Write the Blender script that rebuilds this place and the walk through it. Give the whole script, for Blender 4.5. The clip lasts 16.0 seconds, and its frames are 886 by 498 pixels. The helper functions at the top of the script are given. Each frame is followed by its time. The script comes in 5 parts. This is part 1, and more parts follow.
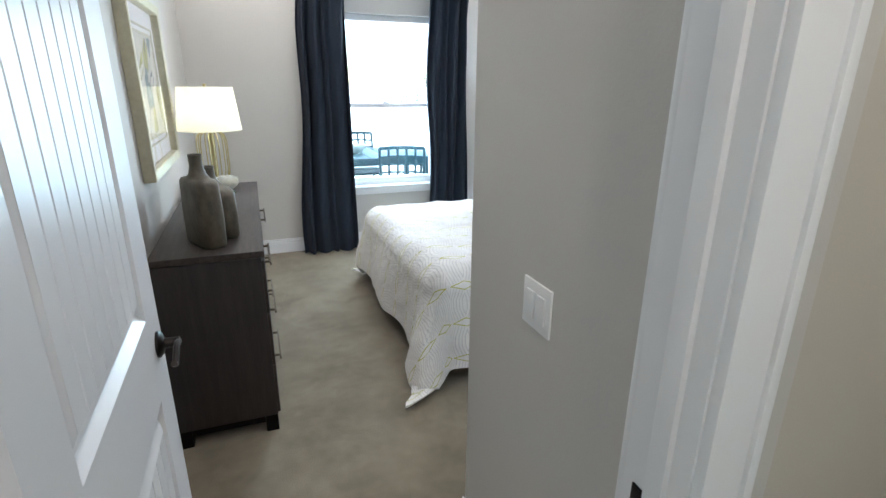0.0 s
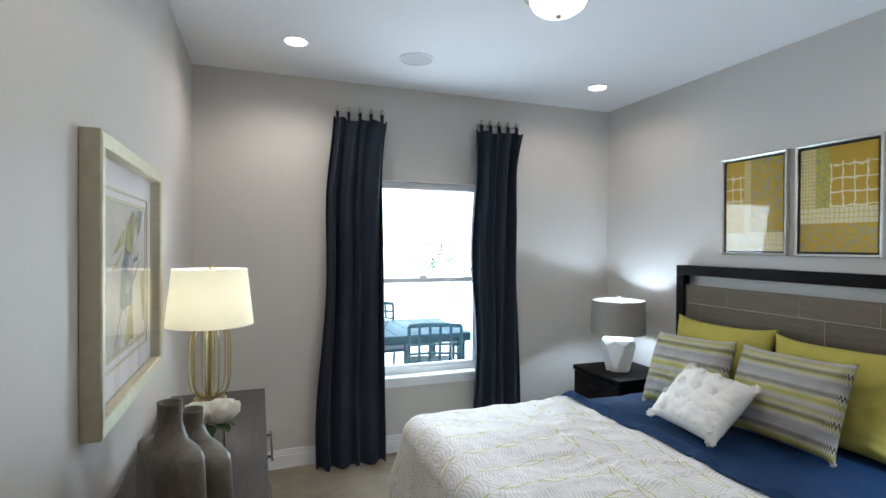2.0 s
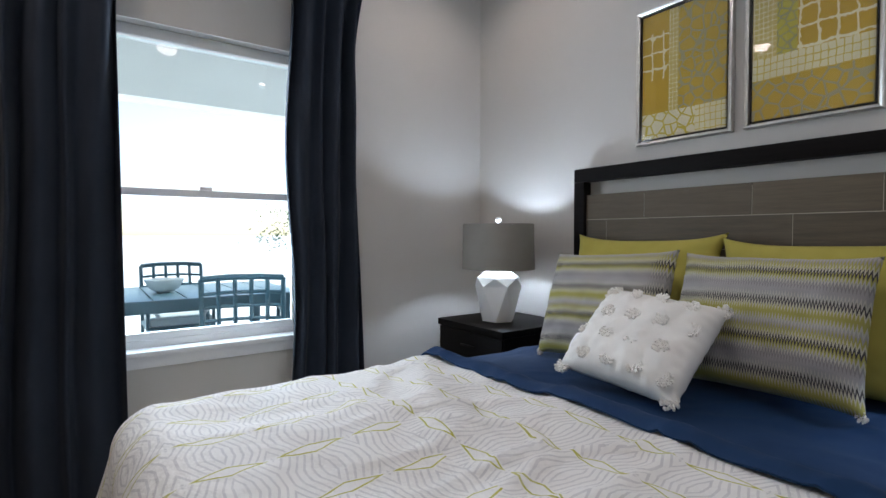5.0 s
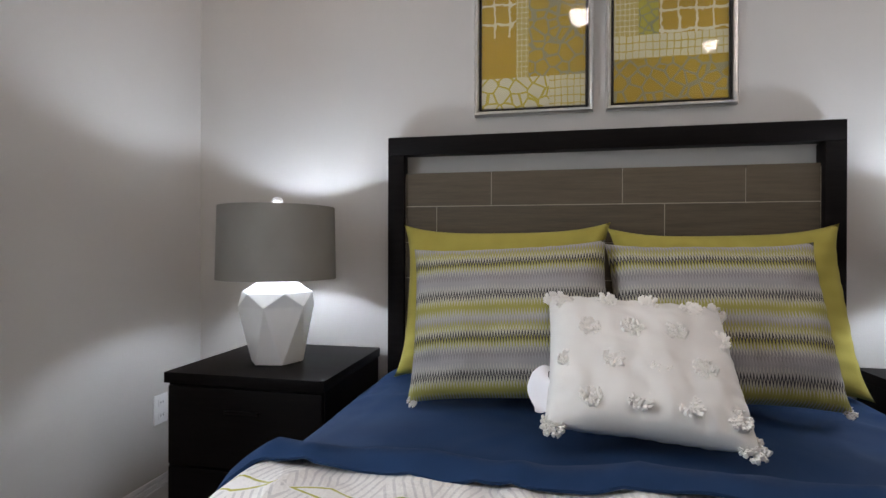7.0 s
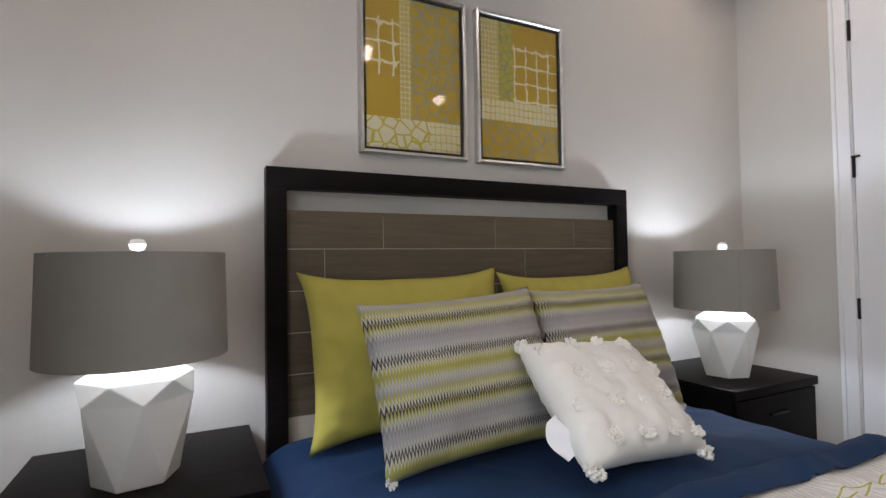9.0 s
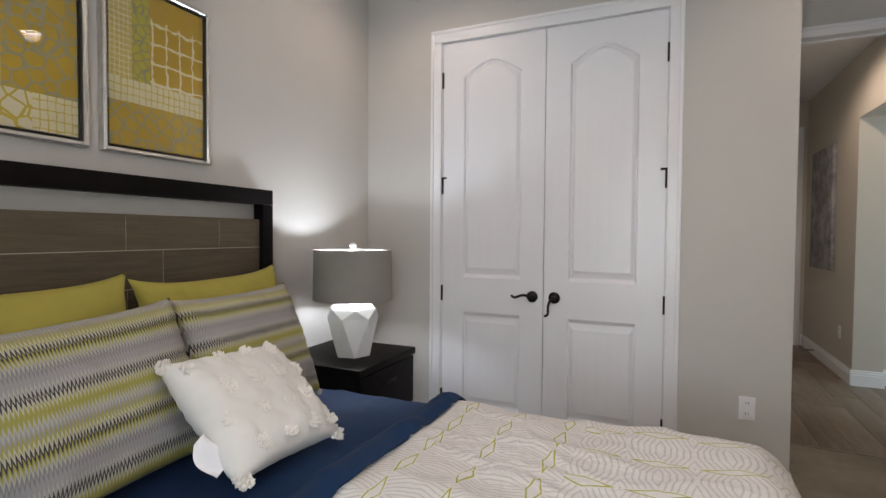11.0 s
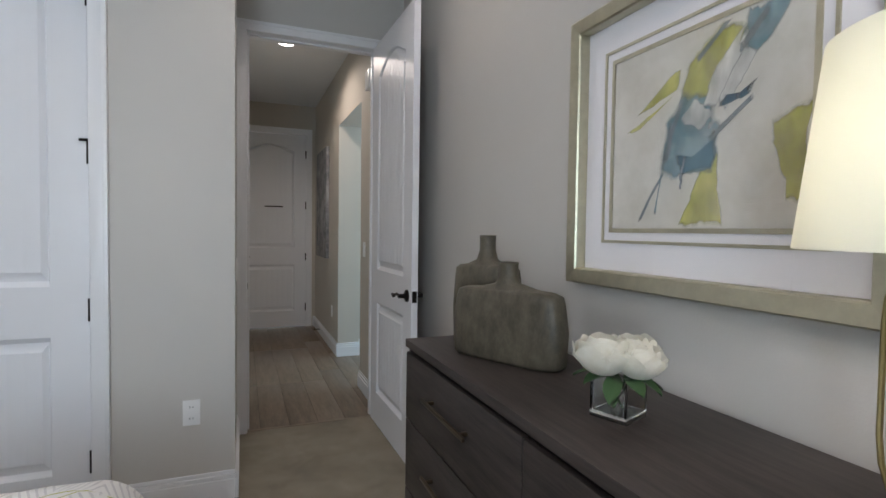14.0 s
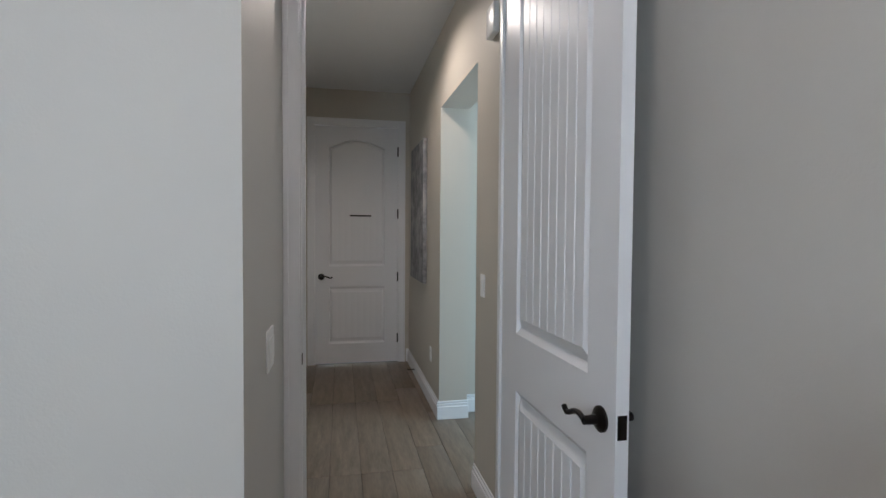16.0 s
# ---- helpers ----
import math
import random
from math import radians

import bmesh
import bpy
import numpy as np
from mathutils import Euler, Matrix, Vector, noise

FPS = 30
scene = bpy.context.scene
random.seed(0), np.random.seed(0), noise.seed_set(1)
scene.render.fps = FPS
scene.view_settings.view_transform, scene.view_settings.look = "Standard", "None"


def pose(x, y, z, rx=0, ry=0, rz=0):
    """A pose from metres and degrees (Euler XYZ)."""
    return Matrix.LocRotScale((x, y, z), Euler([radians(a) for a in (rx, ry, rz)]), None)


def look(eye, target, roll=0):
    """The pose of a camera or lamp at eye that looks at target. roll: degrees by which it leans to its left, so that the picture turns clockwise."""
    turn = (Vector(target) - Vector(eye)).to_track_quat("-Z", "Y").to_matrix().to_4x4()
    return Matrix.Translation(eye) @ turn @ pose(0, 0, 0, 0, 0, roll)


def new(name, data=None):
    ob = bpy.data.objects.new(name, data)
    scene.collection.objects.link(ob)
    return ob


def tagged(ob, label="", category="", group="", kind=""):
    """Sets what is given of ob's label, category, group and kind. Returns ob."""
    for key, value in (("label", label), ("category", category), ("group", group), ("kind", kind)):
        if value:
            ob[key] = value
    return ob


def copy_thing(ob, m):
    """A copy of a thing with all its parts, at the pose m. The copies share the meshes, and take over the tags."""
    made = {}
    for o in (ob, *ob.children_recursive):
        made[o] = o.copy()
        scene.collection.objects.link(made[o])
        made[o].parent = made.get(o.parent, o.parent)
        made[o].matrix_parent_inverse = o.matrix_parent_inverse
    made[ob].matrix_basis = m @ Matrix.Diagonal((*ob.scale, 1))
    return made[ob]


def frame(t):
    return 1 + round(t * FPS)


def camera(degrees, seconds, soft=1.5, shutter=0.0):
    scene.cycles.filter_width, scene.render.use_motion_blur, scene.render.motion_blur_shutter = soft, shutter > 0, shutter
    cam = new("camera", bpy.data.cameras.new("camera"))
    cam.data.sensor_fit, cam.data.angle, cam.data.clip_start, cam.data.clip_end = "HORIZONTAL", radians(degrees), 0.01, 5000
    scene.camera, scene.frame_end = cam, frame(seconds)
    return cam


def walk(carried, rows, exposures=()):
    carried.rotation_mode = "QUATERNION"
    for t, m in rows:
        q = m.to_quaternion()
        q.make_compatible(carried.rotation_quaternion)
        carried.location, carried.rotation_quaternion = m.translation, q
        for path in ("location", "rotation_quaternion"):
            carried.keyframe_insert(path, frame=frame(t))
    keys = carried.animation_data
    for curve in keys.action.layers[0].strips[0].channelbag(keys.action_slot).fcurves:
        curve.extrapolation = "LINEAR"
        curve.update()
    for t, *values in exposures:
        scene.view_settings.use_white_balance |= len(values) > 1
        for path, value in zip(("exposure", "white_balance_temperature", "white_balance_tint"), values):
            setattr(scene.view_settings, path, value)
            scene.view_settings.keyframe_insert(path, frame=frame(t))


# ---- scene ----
cam = camera(82.9, 16.0)
PATH = [
    (0, (0.748, 0.581, 1.524), (1.413, 2.361, 0.9), 0.4),
    (0.5, (0.749, 0.818, 1.555), (1.435, 2.664, 1.206), 0.4),
    (1, (0.71, 1.06, 1.635), (1.402, 2.928, 1.457), 0.7),
    (1.5, (0.688, 1.28, 1.622), (1.374, 3.158, 1.581), 0.3),
    (2, (0.71, 1.547, 1.616), (1.401, 3.424, 1.599), 0.3),
    (2.5, (0.818, 1.758, 1.594), (1.451, 3.654, 1.57), 0.4),
    (3, (0.945, 1.944, 1.546), (1.552, 3.849, 1.514), 0.4),
    (3.5, (1.067, 2.094, 1.443), (1.696, 3.992, 1.412), 0.4),
    (4, (1.261, 2.227, 1.307), (2.001, 4.085, 1.277), 0.3),
    (4.5, (1.41, 2.386, 1.185), (2.302, 4.176, 1.147), 0.3),
    (5, (1.455, 2.633, 1.126), (2.618, 4.259, 1.069), 0.0),
    (7.5, (1.787, 4.116, 1.041), (3.787, 4.128, 1.09), -0.1),
    (8, (1.836, 4.359, 1.056), (3.802, 4.007, 1.157), -0.7),
    (10.3, (1.964, 4.727, 1.261), (3.257, 3.202, 1.202), 0.3),
    (10.5, (1.952, 4.723, 1.264), (3.109, 3.093, 1.205), 0.3),
    (11, (1.878, 4.725, 1.273), (2.692, 2.9, 1.213), 0.4),
    (11.5, (1.809, 4.734, 1.278), (2.186, 2.771, 1.216), 0.5),
    (12, (1.749, 4.75, 1.283), (1.673, 2.753, 1.217), 0.7),
    (12.5, (1.651, 4.732, 1.249), (1.245, 2.775, 1.19), 0.6),
    (13, (1.489, 4.707, 1.248), (0.856, 2.811, 1.185), 0.5),
    (13.5, (1.35, 4.616, 1.25), (0.615, 2.757, 1.183), 0.6),
    (14, (1.287, 4.375, 1.26), (0.545, 2.519, 1.189), 0.8),
    (14.5, (1.23, 4.055, 1.306), (0.496, 2.196, 1.236), 0.9),
    (15, (1.163, 3.734, 1.334), (0.511, 1.845, 1.264), 0.7),
    (15.5, (1.132, 3.397, 1.376), (0.634, 1.461, 1.305), 0.3),
    (16, (1.117, 2.987, 1.381), (0.719, 1.028, 1.313), 0.4),
]

EXPOSURES = [(0.0, 1.96, 6200, 12), (1.0, 1.63, 6400, 13), (2.5, 1.27, 6500, 15), (3.5, 1.15, 6550, 16), (4.0, 1.02, 6600, 17), (5.0, 0.92, 6650, 20), (7.5, 0.98, 7250, 24), (8.0, 0.98, 7300, 24),
             (10.5, 0.9, 7700, 24), (11.5, 1.0, 7600, 23), (12.5, 1.05, 7300, 23), (13.5, 1.1, 6650, 17), (14.5, 1.2, 6700, 19), (15.5, 1.36, 6550, 18), (16.0, 1.31, 6450, 17)]
walk(cam, [(t, look(eye, target, roll)) for t, eye, target, roll in PATH], EXPOSURES)

# ---- world and light ----
world = bpy.data.worlds.new("sky")
scene.world = world
world.use_nodes = True
wn = world.node_tree.nodes
sky = wn.new("ShaderNodeTexSky")
sky.sky_type, sky.sun_disc = "NISHITA", False
sky.sun_elevation, sky.sun_rotation = radians(52), radians(40)
world.node_tree.links.new(sky.outputs[0], wn["Background"].inputs[0])
wn["Background"].inputs[1].default_value = 0.15


def lamp(name, kind, energy, m, color=(1, 1, 1), **kw):
    d = bpy.data.lights.new(name, kind)
    d.energy, d.color = energy, color
    if "size" in kw:
        d.shape, d.size, d.size_y = "RECTANGLE", kw["size"], kw["size_y"]
    if "radius" in kw:
        d.shadow_soft_size = kw["radius"]
    if "spot" in kw:
        d.spot_size, d.spot_blend = radians(kw["spot"]), 0.6
    if "angle" in kw:
        d.angle = radians(kw["angle"])
    ob = new(name, d)
    ob.matrix_world = m
    return ob


N_WALL, S_WALL, W_WALL, E_WALL, CEIL = 5.33, 1.87, 0.285, 3.70, 2.83
lamp("sun", "SUN", 5.0, look((4, 12, 10), (6.6, 8.9, 5)), (1, 0.96, 0.9), angle=0.5)
lamp("window_daylight", "AREA", 18, look((1.965, 5.47, 1.33), (1.965, 4.0, 1.1)), (0.68, 0.87, 1.0), size=0.85, size_y=1.45)
lamp("side_daylight", "AREA", 20, look((-2.1, 0.2, 1.5), (0.5, -0.3, 1.2)), (0.44, 0.79, 1.0), size=1.0, size_y=1.6)
for x, y, power in ((0.918, 4.672, 13), (3.146, 4.758, 6), (0.92, 2.42, 8), (3.14, 2.42, 6)):
    lamp("downlight_beam", "SPOT", power, pose(x, y, CEIL - 0.012), (1, 0.93, 0.86), radius=0.06, spot=158)
lamp("hall_beam", "SPOT", 23, pose(0.944, -0.106, CEIL - 0.012), (1, 0.92, 0.82), radius=0.06, spot=158)
lamp("dome_bulb", "SPOT", 7.5, pose(2.03, 3.58, CEIL - 0.165), (1, 0.95, 0.9), radius=0.08, spot=165)
for y in (4.77, 2.53):
    lamp("bedside_bulb", "POINT", 7.2, pose(3.37, y, 1.06), (0.62, 0.82, 1.0), radius=0.035)
lamp("dresser_bulb", "POINT", 1.7, pose(0.503, 4.08, 1.36), (0.95, 0.97, 1.0), radius=0.035)


# ---- materials ----
class Nodes:
    def __init__(self, name):
        self.m = bpy.data.materials.new(name)
        self.m.use_nodes = True
        self.t = self.m.node_tree
        self.b = self.t.nodes["Principled BSDF"]
        self.out = self.t.nodes["Material Output"]

    def n(self, kind, **inputs):
        node = self.t.nodes.new("ShaderNode" + kind)
        for k, v in inputs.items():
            self.put(node.inputs[k.replace("_", " ")], v)
        return node

    def put(self, sock, v):
        if isinstance(v, bpy.types.NodeSocket):
            self.t.links.new(v, sock)
        else:
            sock.default_value = v

    def coords(self, scale=(1, 1, 1), rot=(0, 0, 0)):
        c = self.n("TexCoord")
        mp = self.n("Mapping", Vector=c.outputs["Object"], Scale=scale, Rotation=rot)
        return mp.outputs[0]

    def math(self, op, a, b=0.0):
        k = self.n("Math")
        k.operation = op
        self.put(k.inputs[0], a)
        self.put(k.inputs[1], b)
        return k.outputs[0]

    def noise(self, vec, scale, detail=4.0, rough=0.6):
        return self.n("TexNoise", Vector=vec, Scale=scale, Detail=detail, Roughness=rough).outputs["Fac"]

    def ramp(self, fac, a, b, lo=0.3, hi=0.7):
        r = self.n("ValToRGB", Fac=fac)
        e = r.color_ramp.elements
        e[0].position, e[0].color = lo, (*a, 1)
        e[1].position, e[1].color = hi, (*b, 1)
        return r.outputs[0]

    def mix(self, fac, a, b):
        k = self.n("Mix")
        k.data_type = "RGBA"
        self.put(k.inputs[0], fac)
        self.put(k.inputs[6], a if isinstance(a, bpy.types.NodeSocket) else (*a, 1))
        self.put(k.inputs[7], b if isinstance(b, bpy.types.NodeSocket) else (*b, 1))
        return k.outputs[2]

    def bump(self, height, strength, distance=0.002):
        self.put(self.b.inputs["Normal"], self.n("Bump", Height=height, Strength=strength, Distance=distance).outputs[0])

    def base(self, v):
        self.put(self.b.inputs["Base Color"], v if isinstance(v, bpy.types.NodeSocket) else (*v, 1))

    def rough(self, v, metal=0.0):
        self.put(self.b.inputs["Roughness"], v)
        self.b.inputs["Metallic"].default_value = metal


def paint(name, c, rough=0.6, vary=0.03, grain=260, strength=0.12, dist=0.001):
    k = Nodes(name)
    v = k.coords()
    k.base(k.ramp(k.noise(v, 1.3), tuple(a * (1 - vary) for a in c), tuple(min(1, a * (1 + vary)) for a in c)))
    k.rough(rough)
    k.bump(k.noise(v, grain, 2.0), strength, dist)
    return k.m


def metal(name, c, rough=0.3):
    k = Nodes(name)
    v = k.coords()
    k.base(k.ramp(k.noise(v, 30), tuple(a * 0.85 for a in c), c))
    k.rough(rough, 1.0)
    return k.m


def wood(name, dark, light, rough=0.45, axis="y", tight=16.0, spec=0.5):
    k = Nodes(name)
    st = {"x": (1.2, tight, tight), "y": (tight, 1.2, tight), "z": (tight, tight, 1.2)}[axis]
    v = k.coords(st)
    oi = k.n("ObjectInfo")
    vec = k.n("VectorMath")
    k.put(vec.inputs[0], v)
    k.put(vec.inputs[1], oi.outputs["Random"])
    shift = k.math("MULTIPLY", oi.outputs["Random"], 40.0)
    k.put(vec.inputs[1], shift)
    grain = k.noise(vec.outputs[0], 3.0, 7.0, 0.65)
    fine = k.noise(vec.outputs[0], 14.0, 3.0)
    both = k.math("ADD", k.math("MULTIPLY", grain, 0.7), k.math("MULTIPLY", fine, 0.3))
    both = k.math("ADD", both, k.math("MULTIPLY", k.math("SUBTRACT", oi.outputs["Random"], 0.5), 0.16))
    k.base(k.ramp(both, dark, light, 0.3, 0.7))
    k.rough(rough)
    k.b.inputs["Specular IOR Level"].default_value = spec
    k.bump(both, 0.2, 0.001)
    return k.m


def fabric(name, c, c2=None, weave=900.0, rough=0.9, strength=0.35):
    k = Nodes(name)
    v = k.coords()
    c2 = c2 or tuple(a * 0.86 for a in c)
    k.base(k.ramp(k.noise(v, 5.0, 6.0), c2, c, 0.25, 0.75))
    k.rough(rough)
    k.b.inputs["Sheen Weight"].default_value = 0.02
    k.b.inputs["Specular IOR Level"].default_value = 0.2
    k.bump(k.noise(v, weave, 2.0), strength, 0.001)
    return k.m


WALL = paint("wall_paint", (0.56, 0.535, 0.50), 0.55, 0.02, 130, 0.35, 0.0012)
HALLWALL = paint("hall_paint", (0.53, 0.485, 0.42), 0.55, 0.02, 130, 0.35, 0.0012)
CEILING = paint("ceiling_paint", (0.76, 0.76, 0.77), 0.8, 0.02, 90, 0.4, 0.0015)
TRIM = paint("trim_paint", (0.80, 0.80, 0.81), 0.32, 0.015, 60, 0.05)
DOORPAINT = paint("door_paint", (0.79, 0.79, 0.81), 0.33, 0.02, 45, 0.08)
PLATE = paint("plate_plastic", (0.85, 0.85, 0.84), 0.3, 0.01)
SLOT = paint("slot_dark", (0.03, 0.03, 0.03), 0.5)
BRONZE = metal("oil_rubbed_bronze", (0.035, 0.03, 0.028), 0.38)
BRASS = metal("brushed_brass", (0.50, 0.41, 0.20), 0.32)
NICKEL = metal("brushed_nickel", (0.55, 0.52, 0.46), 0.3)
SILVER = metal("silver_leaf", (0.72, 0.70, 0.66), 0.3)
CHAMPAGNE = metal("champagne_leaf", (0.60, 0.56, 0.42), 0.42)
PULL = metal("antique_pull", (0.16, 0.125, 0.09), 0.35)
ESPRESSO = wood("espresso_wood", (0.004, 0.003, 0.003), (0.010, 0.008, 0.0075), 0.5, "y", 16, 0.08)
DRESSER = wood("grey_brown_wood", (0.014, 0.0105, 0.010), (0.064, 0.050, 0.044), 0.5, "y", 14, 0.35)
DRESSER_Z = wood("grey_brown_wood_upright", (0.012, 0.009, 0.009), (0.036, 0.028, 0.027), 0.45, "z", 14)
HEADWOOD = wood("headboard_planks", (0.060, 0.045, 0.027), (0.128, 0.097, 0.062), 0.6, "y", 20)
FLOORWOOD = wood("floor_planks", (0.115, 0.083, 0.058), (0.25, 0.19, 0.14), 0.42, "y", 9)
PALEJOINT = paint("pale_joint", (0.42, 0.37, 0.30), 0.8)
JOINT = paint("joint_dark", (0.07, 0.055, 0.045), 0.8)
CURTAIN = fabric("charcoal_blue_curtain", (0.024, 0.031, 0.045), (0.017, 0.023, 0.034), 1100)
BLUE = fabric("navy_sheet", (0.007, 0.036, 0.102), (0.005, 0.026, 0.076), 700, 0.8)
YELLOW = fabric("mustard_pillow", (0.43, 0.37, 0.085), (0.37, 0.315, 0.068), 700)
WHITEFAB = fabric("white_cotton", (0.80, 0.78, 0.74), (0.70, 0.68, 0.64), 420, 0.95, 0.6)
TUFT = fabric("white_tuft", (0.88, 0.85, 0.80), (0.80, 0.77, 0.72), 300, 1.0, 1.0)
GREYSHADE = fabric("grey_linen_shade", (0.29, 0.275, 0.25), (0.25, 0.235, 0.215), 800)
CERAMIC = paint("white_ceramic", (0.82, 0.82, 0.81), 0.28, 0.01, 20, 0.03)
BLACK = paint("black_liner", (0.012, 0.012, 0.012), 0.5)
MAT = paint("white_mat_board", (0.83, 0.82, 0.84), 0.8, 0.01)
k = Nodes("petal_cloth")
pc = k.ramp(k.noise(k.coords(), 40.0), (0.78, 0.75, 0.65), (0.88, 0.86, 0.79))
ptr, pdf, pmx = k.n("BsdfTranslucent", Color=pc), k.n("BsdfDiffuse", Color=pc), k.n("MixShader", Fac=0.4)
k.t.links.new(pdf.outputs[0], pmx.inputs[1])
k.t.links.new(ptr.outputs[0], pmx.inputs[2])
k.t.links.new(pmx.outputs[0], k.out.inputs[0])
PETAL = k.m
LEAF = fabric("green_leaf", (0.05, 0.10, 0.04), (0.025, 0.06, 0.02), 90, 0.5, 0.3)
PATIO = paint("patio_concrete", (0.66, 0.65, 0.63), 0.8, 0.08, 40, 0.4)
STUCCO = paint("pale_stucco", (0.70, 0.71, 0.70), 0.85, 0.03, 80, 0.5)
GRASS = paint("pale_pavers", (0.70, 0.69, 0.66), 0.9, 0.12, 3, 0.4, 0.01)
# teal veil of outdoor haze mixed into the dark metal's colour
HAZED_METAL = paint("hazed_patio_metal", (0.03, 0.085, 0.11), 0.45, 0.1)
CUSHION = fabric("patio_cushion", (0.35, 0.40, 0.42), None, 300)
# slats paler and bluer, with the same haze in their colour
HAZED_TABLETOP = paint("hazed_table_slats", (0.16, 0.28, 0.32), 0.3, 0.15)
VINYL = paint("white_vinyl", (0.82, 0.82, 0.82), 0.35, 0.01)

k = Nodes("taupe_carpet")
v = k.coords()
soft = k.noise(v, 3.2, 3.0, 0.7)
pile = k.noise(v, 190.0, 3.0)
k.base(k.mix(k.math("MULTIPLY", pile, 0.55), k.ramp(soft, (0.175, 0.14, 0.088), (0.34, 0.285, 0.20)), (0.14, 0.115, 0.085)))
k.rough(1.0)
k.b.inputs["Sheen Weight"].default_value = 0.2
k.bump(k.math("ADD", pile, k.math("MULTIPLY", soft, 2.0)), 0.8, 0.006)
CARPET = k.m

k = Nodes("vase_stoneware")
v = k.coords((6, 6, 3.5))
g = k.noise(v, 3.2, 8.0, 0.7)
k.base(k.ramp(g, (0.040, 0.033, 0.022), (0.125, 0.105, 0.073), 0.32, 0.68))
k.rough(0.5)
k.bump(k.noise(k.coords(), 45.0, 8.0), 0.5, 0.003)
STONEWARE = k.m

k = Nodes("white_linen_shade")
tr = k.n("BsdfTranslucent", Color=(0.84, 0.83, 0.70, 1))
df = k.n("BsdfDiffuse", Color=(0.82, 0.81, 0.75, 1))
mx = k.n("MixShader", Fac=0.42)
k.t.links.new(df.outputs[0], mx.inputs[1])
k.t.links.new(tr.outputs[0], mx.inputs[2])
k.t.links.new(mx.outputs[0], k.out.inputs[0])
LINEN = k.m


def glass(name, tint=(1, 1, 1), gloss=1.0):
    k = Nodes(name)
    tr = k.n("BsdfTransparent", Color=(*tint, 1))
    gl = k.n("BsdfGlossy", Color=(1, 1, 1, 1), Roughness=0.02)
    fr = k.n("Fresnel", IOR=1.45)
    mx = k.n("MixShader", Fac=k.math("MULTIPLY", fr.outputs[0], gloss))
    k.t.links.new(tr.outputs[0], mx.inputs[1])
    k.t.links.new(gl.outputs[0], mx.inputs[2])
    k.t.links.new(mx.outputs[0], k.out.inputs[0])
    return k.m


# window glass tinted cyan to stand in for the outdoor glow
PANE = glass("cyan_glow_pane", (0.76, 0.97, 1.0))
PICGLASS = glass("picture_glass", (0.98, 0.98, 0.98), 0.9)
k = Nodes("vase_glass")
k.base((0.95, 0.97, 0.96))
k.rough(0.02)
k.b.inputs["Transmission Weight"].default_value = 1.0
VASEGLASS = k.m


def glow(name, c, strength):
    k = Nodes(name)
    k.base((0.8, 0.8, 0.78))
    k.b.inputs["Emission Color"].default_value = (*c, 1)
    k.b.inputs["Emission Strength"].default_value = strength
    return k.m


LED = glow("downlight_lens", (1, 0.97, 0.92), 7.0)
BULB = glow("bulb_glass", (0.95, 0.97, 1.0), 4.0)
DOME = glow("frosted_dome", (1, 0.96, 0.90), 0.6)


def duvet_mat():
    """Rows of gold diamonds with nested grey hexagon lines: along the bed at its foot, across it nearer the head."""
    k = Nodes("duvet_print")
    sep = k.n("SeparateXYZ", Vector=k.n("UVMap").outputs[0])
    sway = k.math("MULTIPLY", k.math("SUBTRACT", k.noise(k.coords(), 5.0, 2.0), 0.5), 0.022)
    s, w = k.math("ADD", sep.outputs[0], sway), k.math("ADD", sep.outputs[1], sway)

    def field(a, b, a0, b0, pa, pb):
        aa = k.math("ABSOLUTE", k.math("SUBTRACT", k.math("FLOORED_MODULO", k.math("DIVIDE", k.math("SUBTRACT", a, a0 - pa / 2), pa), 1.0), 0.5))
        bb = k.math("ABSOLUTE", k.math("SUBTRACT", k.math("FLOORED_MODULO", k.math("DIVIDE", k.math("SUBTRACT", b, b0 - pb / 2), pb), 1.0), 0.5))
        dia = k.math("ADD", k.math("DIVIDE", aa, 0.44), k.math("DIVIDE", bb, 0.115))
        far = k.math("SUBTRACT", 0.5, bb)
        ring = k.math("ADD", aa, k.math("MULTIPLY", k.math("MAXIMUM", far, 0.13), 0.40))
        return dia, ring

    d1, r1 = field(s, w, 0.61, 1.405, 0.185, 0.193)
    d2, r2 = field(w, s, 1.495, 0.325, 0.177, 0.18)
    foot = k.math("GREATER_THAN", s, 0.56)
    head = k.math("SUBTRACT", 1.0, foot)
    d = k.math("ADD", k.math("MULTIPLY", d1, foot), k.math("MULTIPLY", d2, head))
    r = k.math("ADD", k.math("MULTIPLY", r1, foot), k.math("MULTIPLY", r2, head))
    lines = k.math("GREATER_THAN", k.math("SINE", k.math("MULTIPLY", r, 66.0)), 0.55)
    gold = k.math("LESS_THAN", k.math("ABSOLUTE", k.math("SUBTRACT", d, 0.92)), 0.115)
    wear = k.noise(k.coords(), 26.0)
    grey = k.math("MULTIPLY", k.math("MULTIPLY", lines, k.math("GREATER_THAN", d, 1.2)), k.math("ADD", k.math("MULTIPLY", wear, 0.7), 0.3))
    c = k.mix(k.math("MINIMUM", grey, 0.8), (0.80, 0.775, 0.74), (0.55, 0.525, 0.52))
    c = k.mix(k.math("MULTIPLY", gold, k.math("MINIMUM", k.math("ADD", wear, 0.45), 1.0)), c, (0.46, 0.43, 0.07))
    k.base(c)
    k.rough(0.9)
    k.bump(k.math("ADD", k.noise(k.coords(), 16.0, 5.0), k.math("MULTIPLY", k.noise(k.coords(), 500.0), 0.1)), 0.7, 0.02)
    return k.m


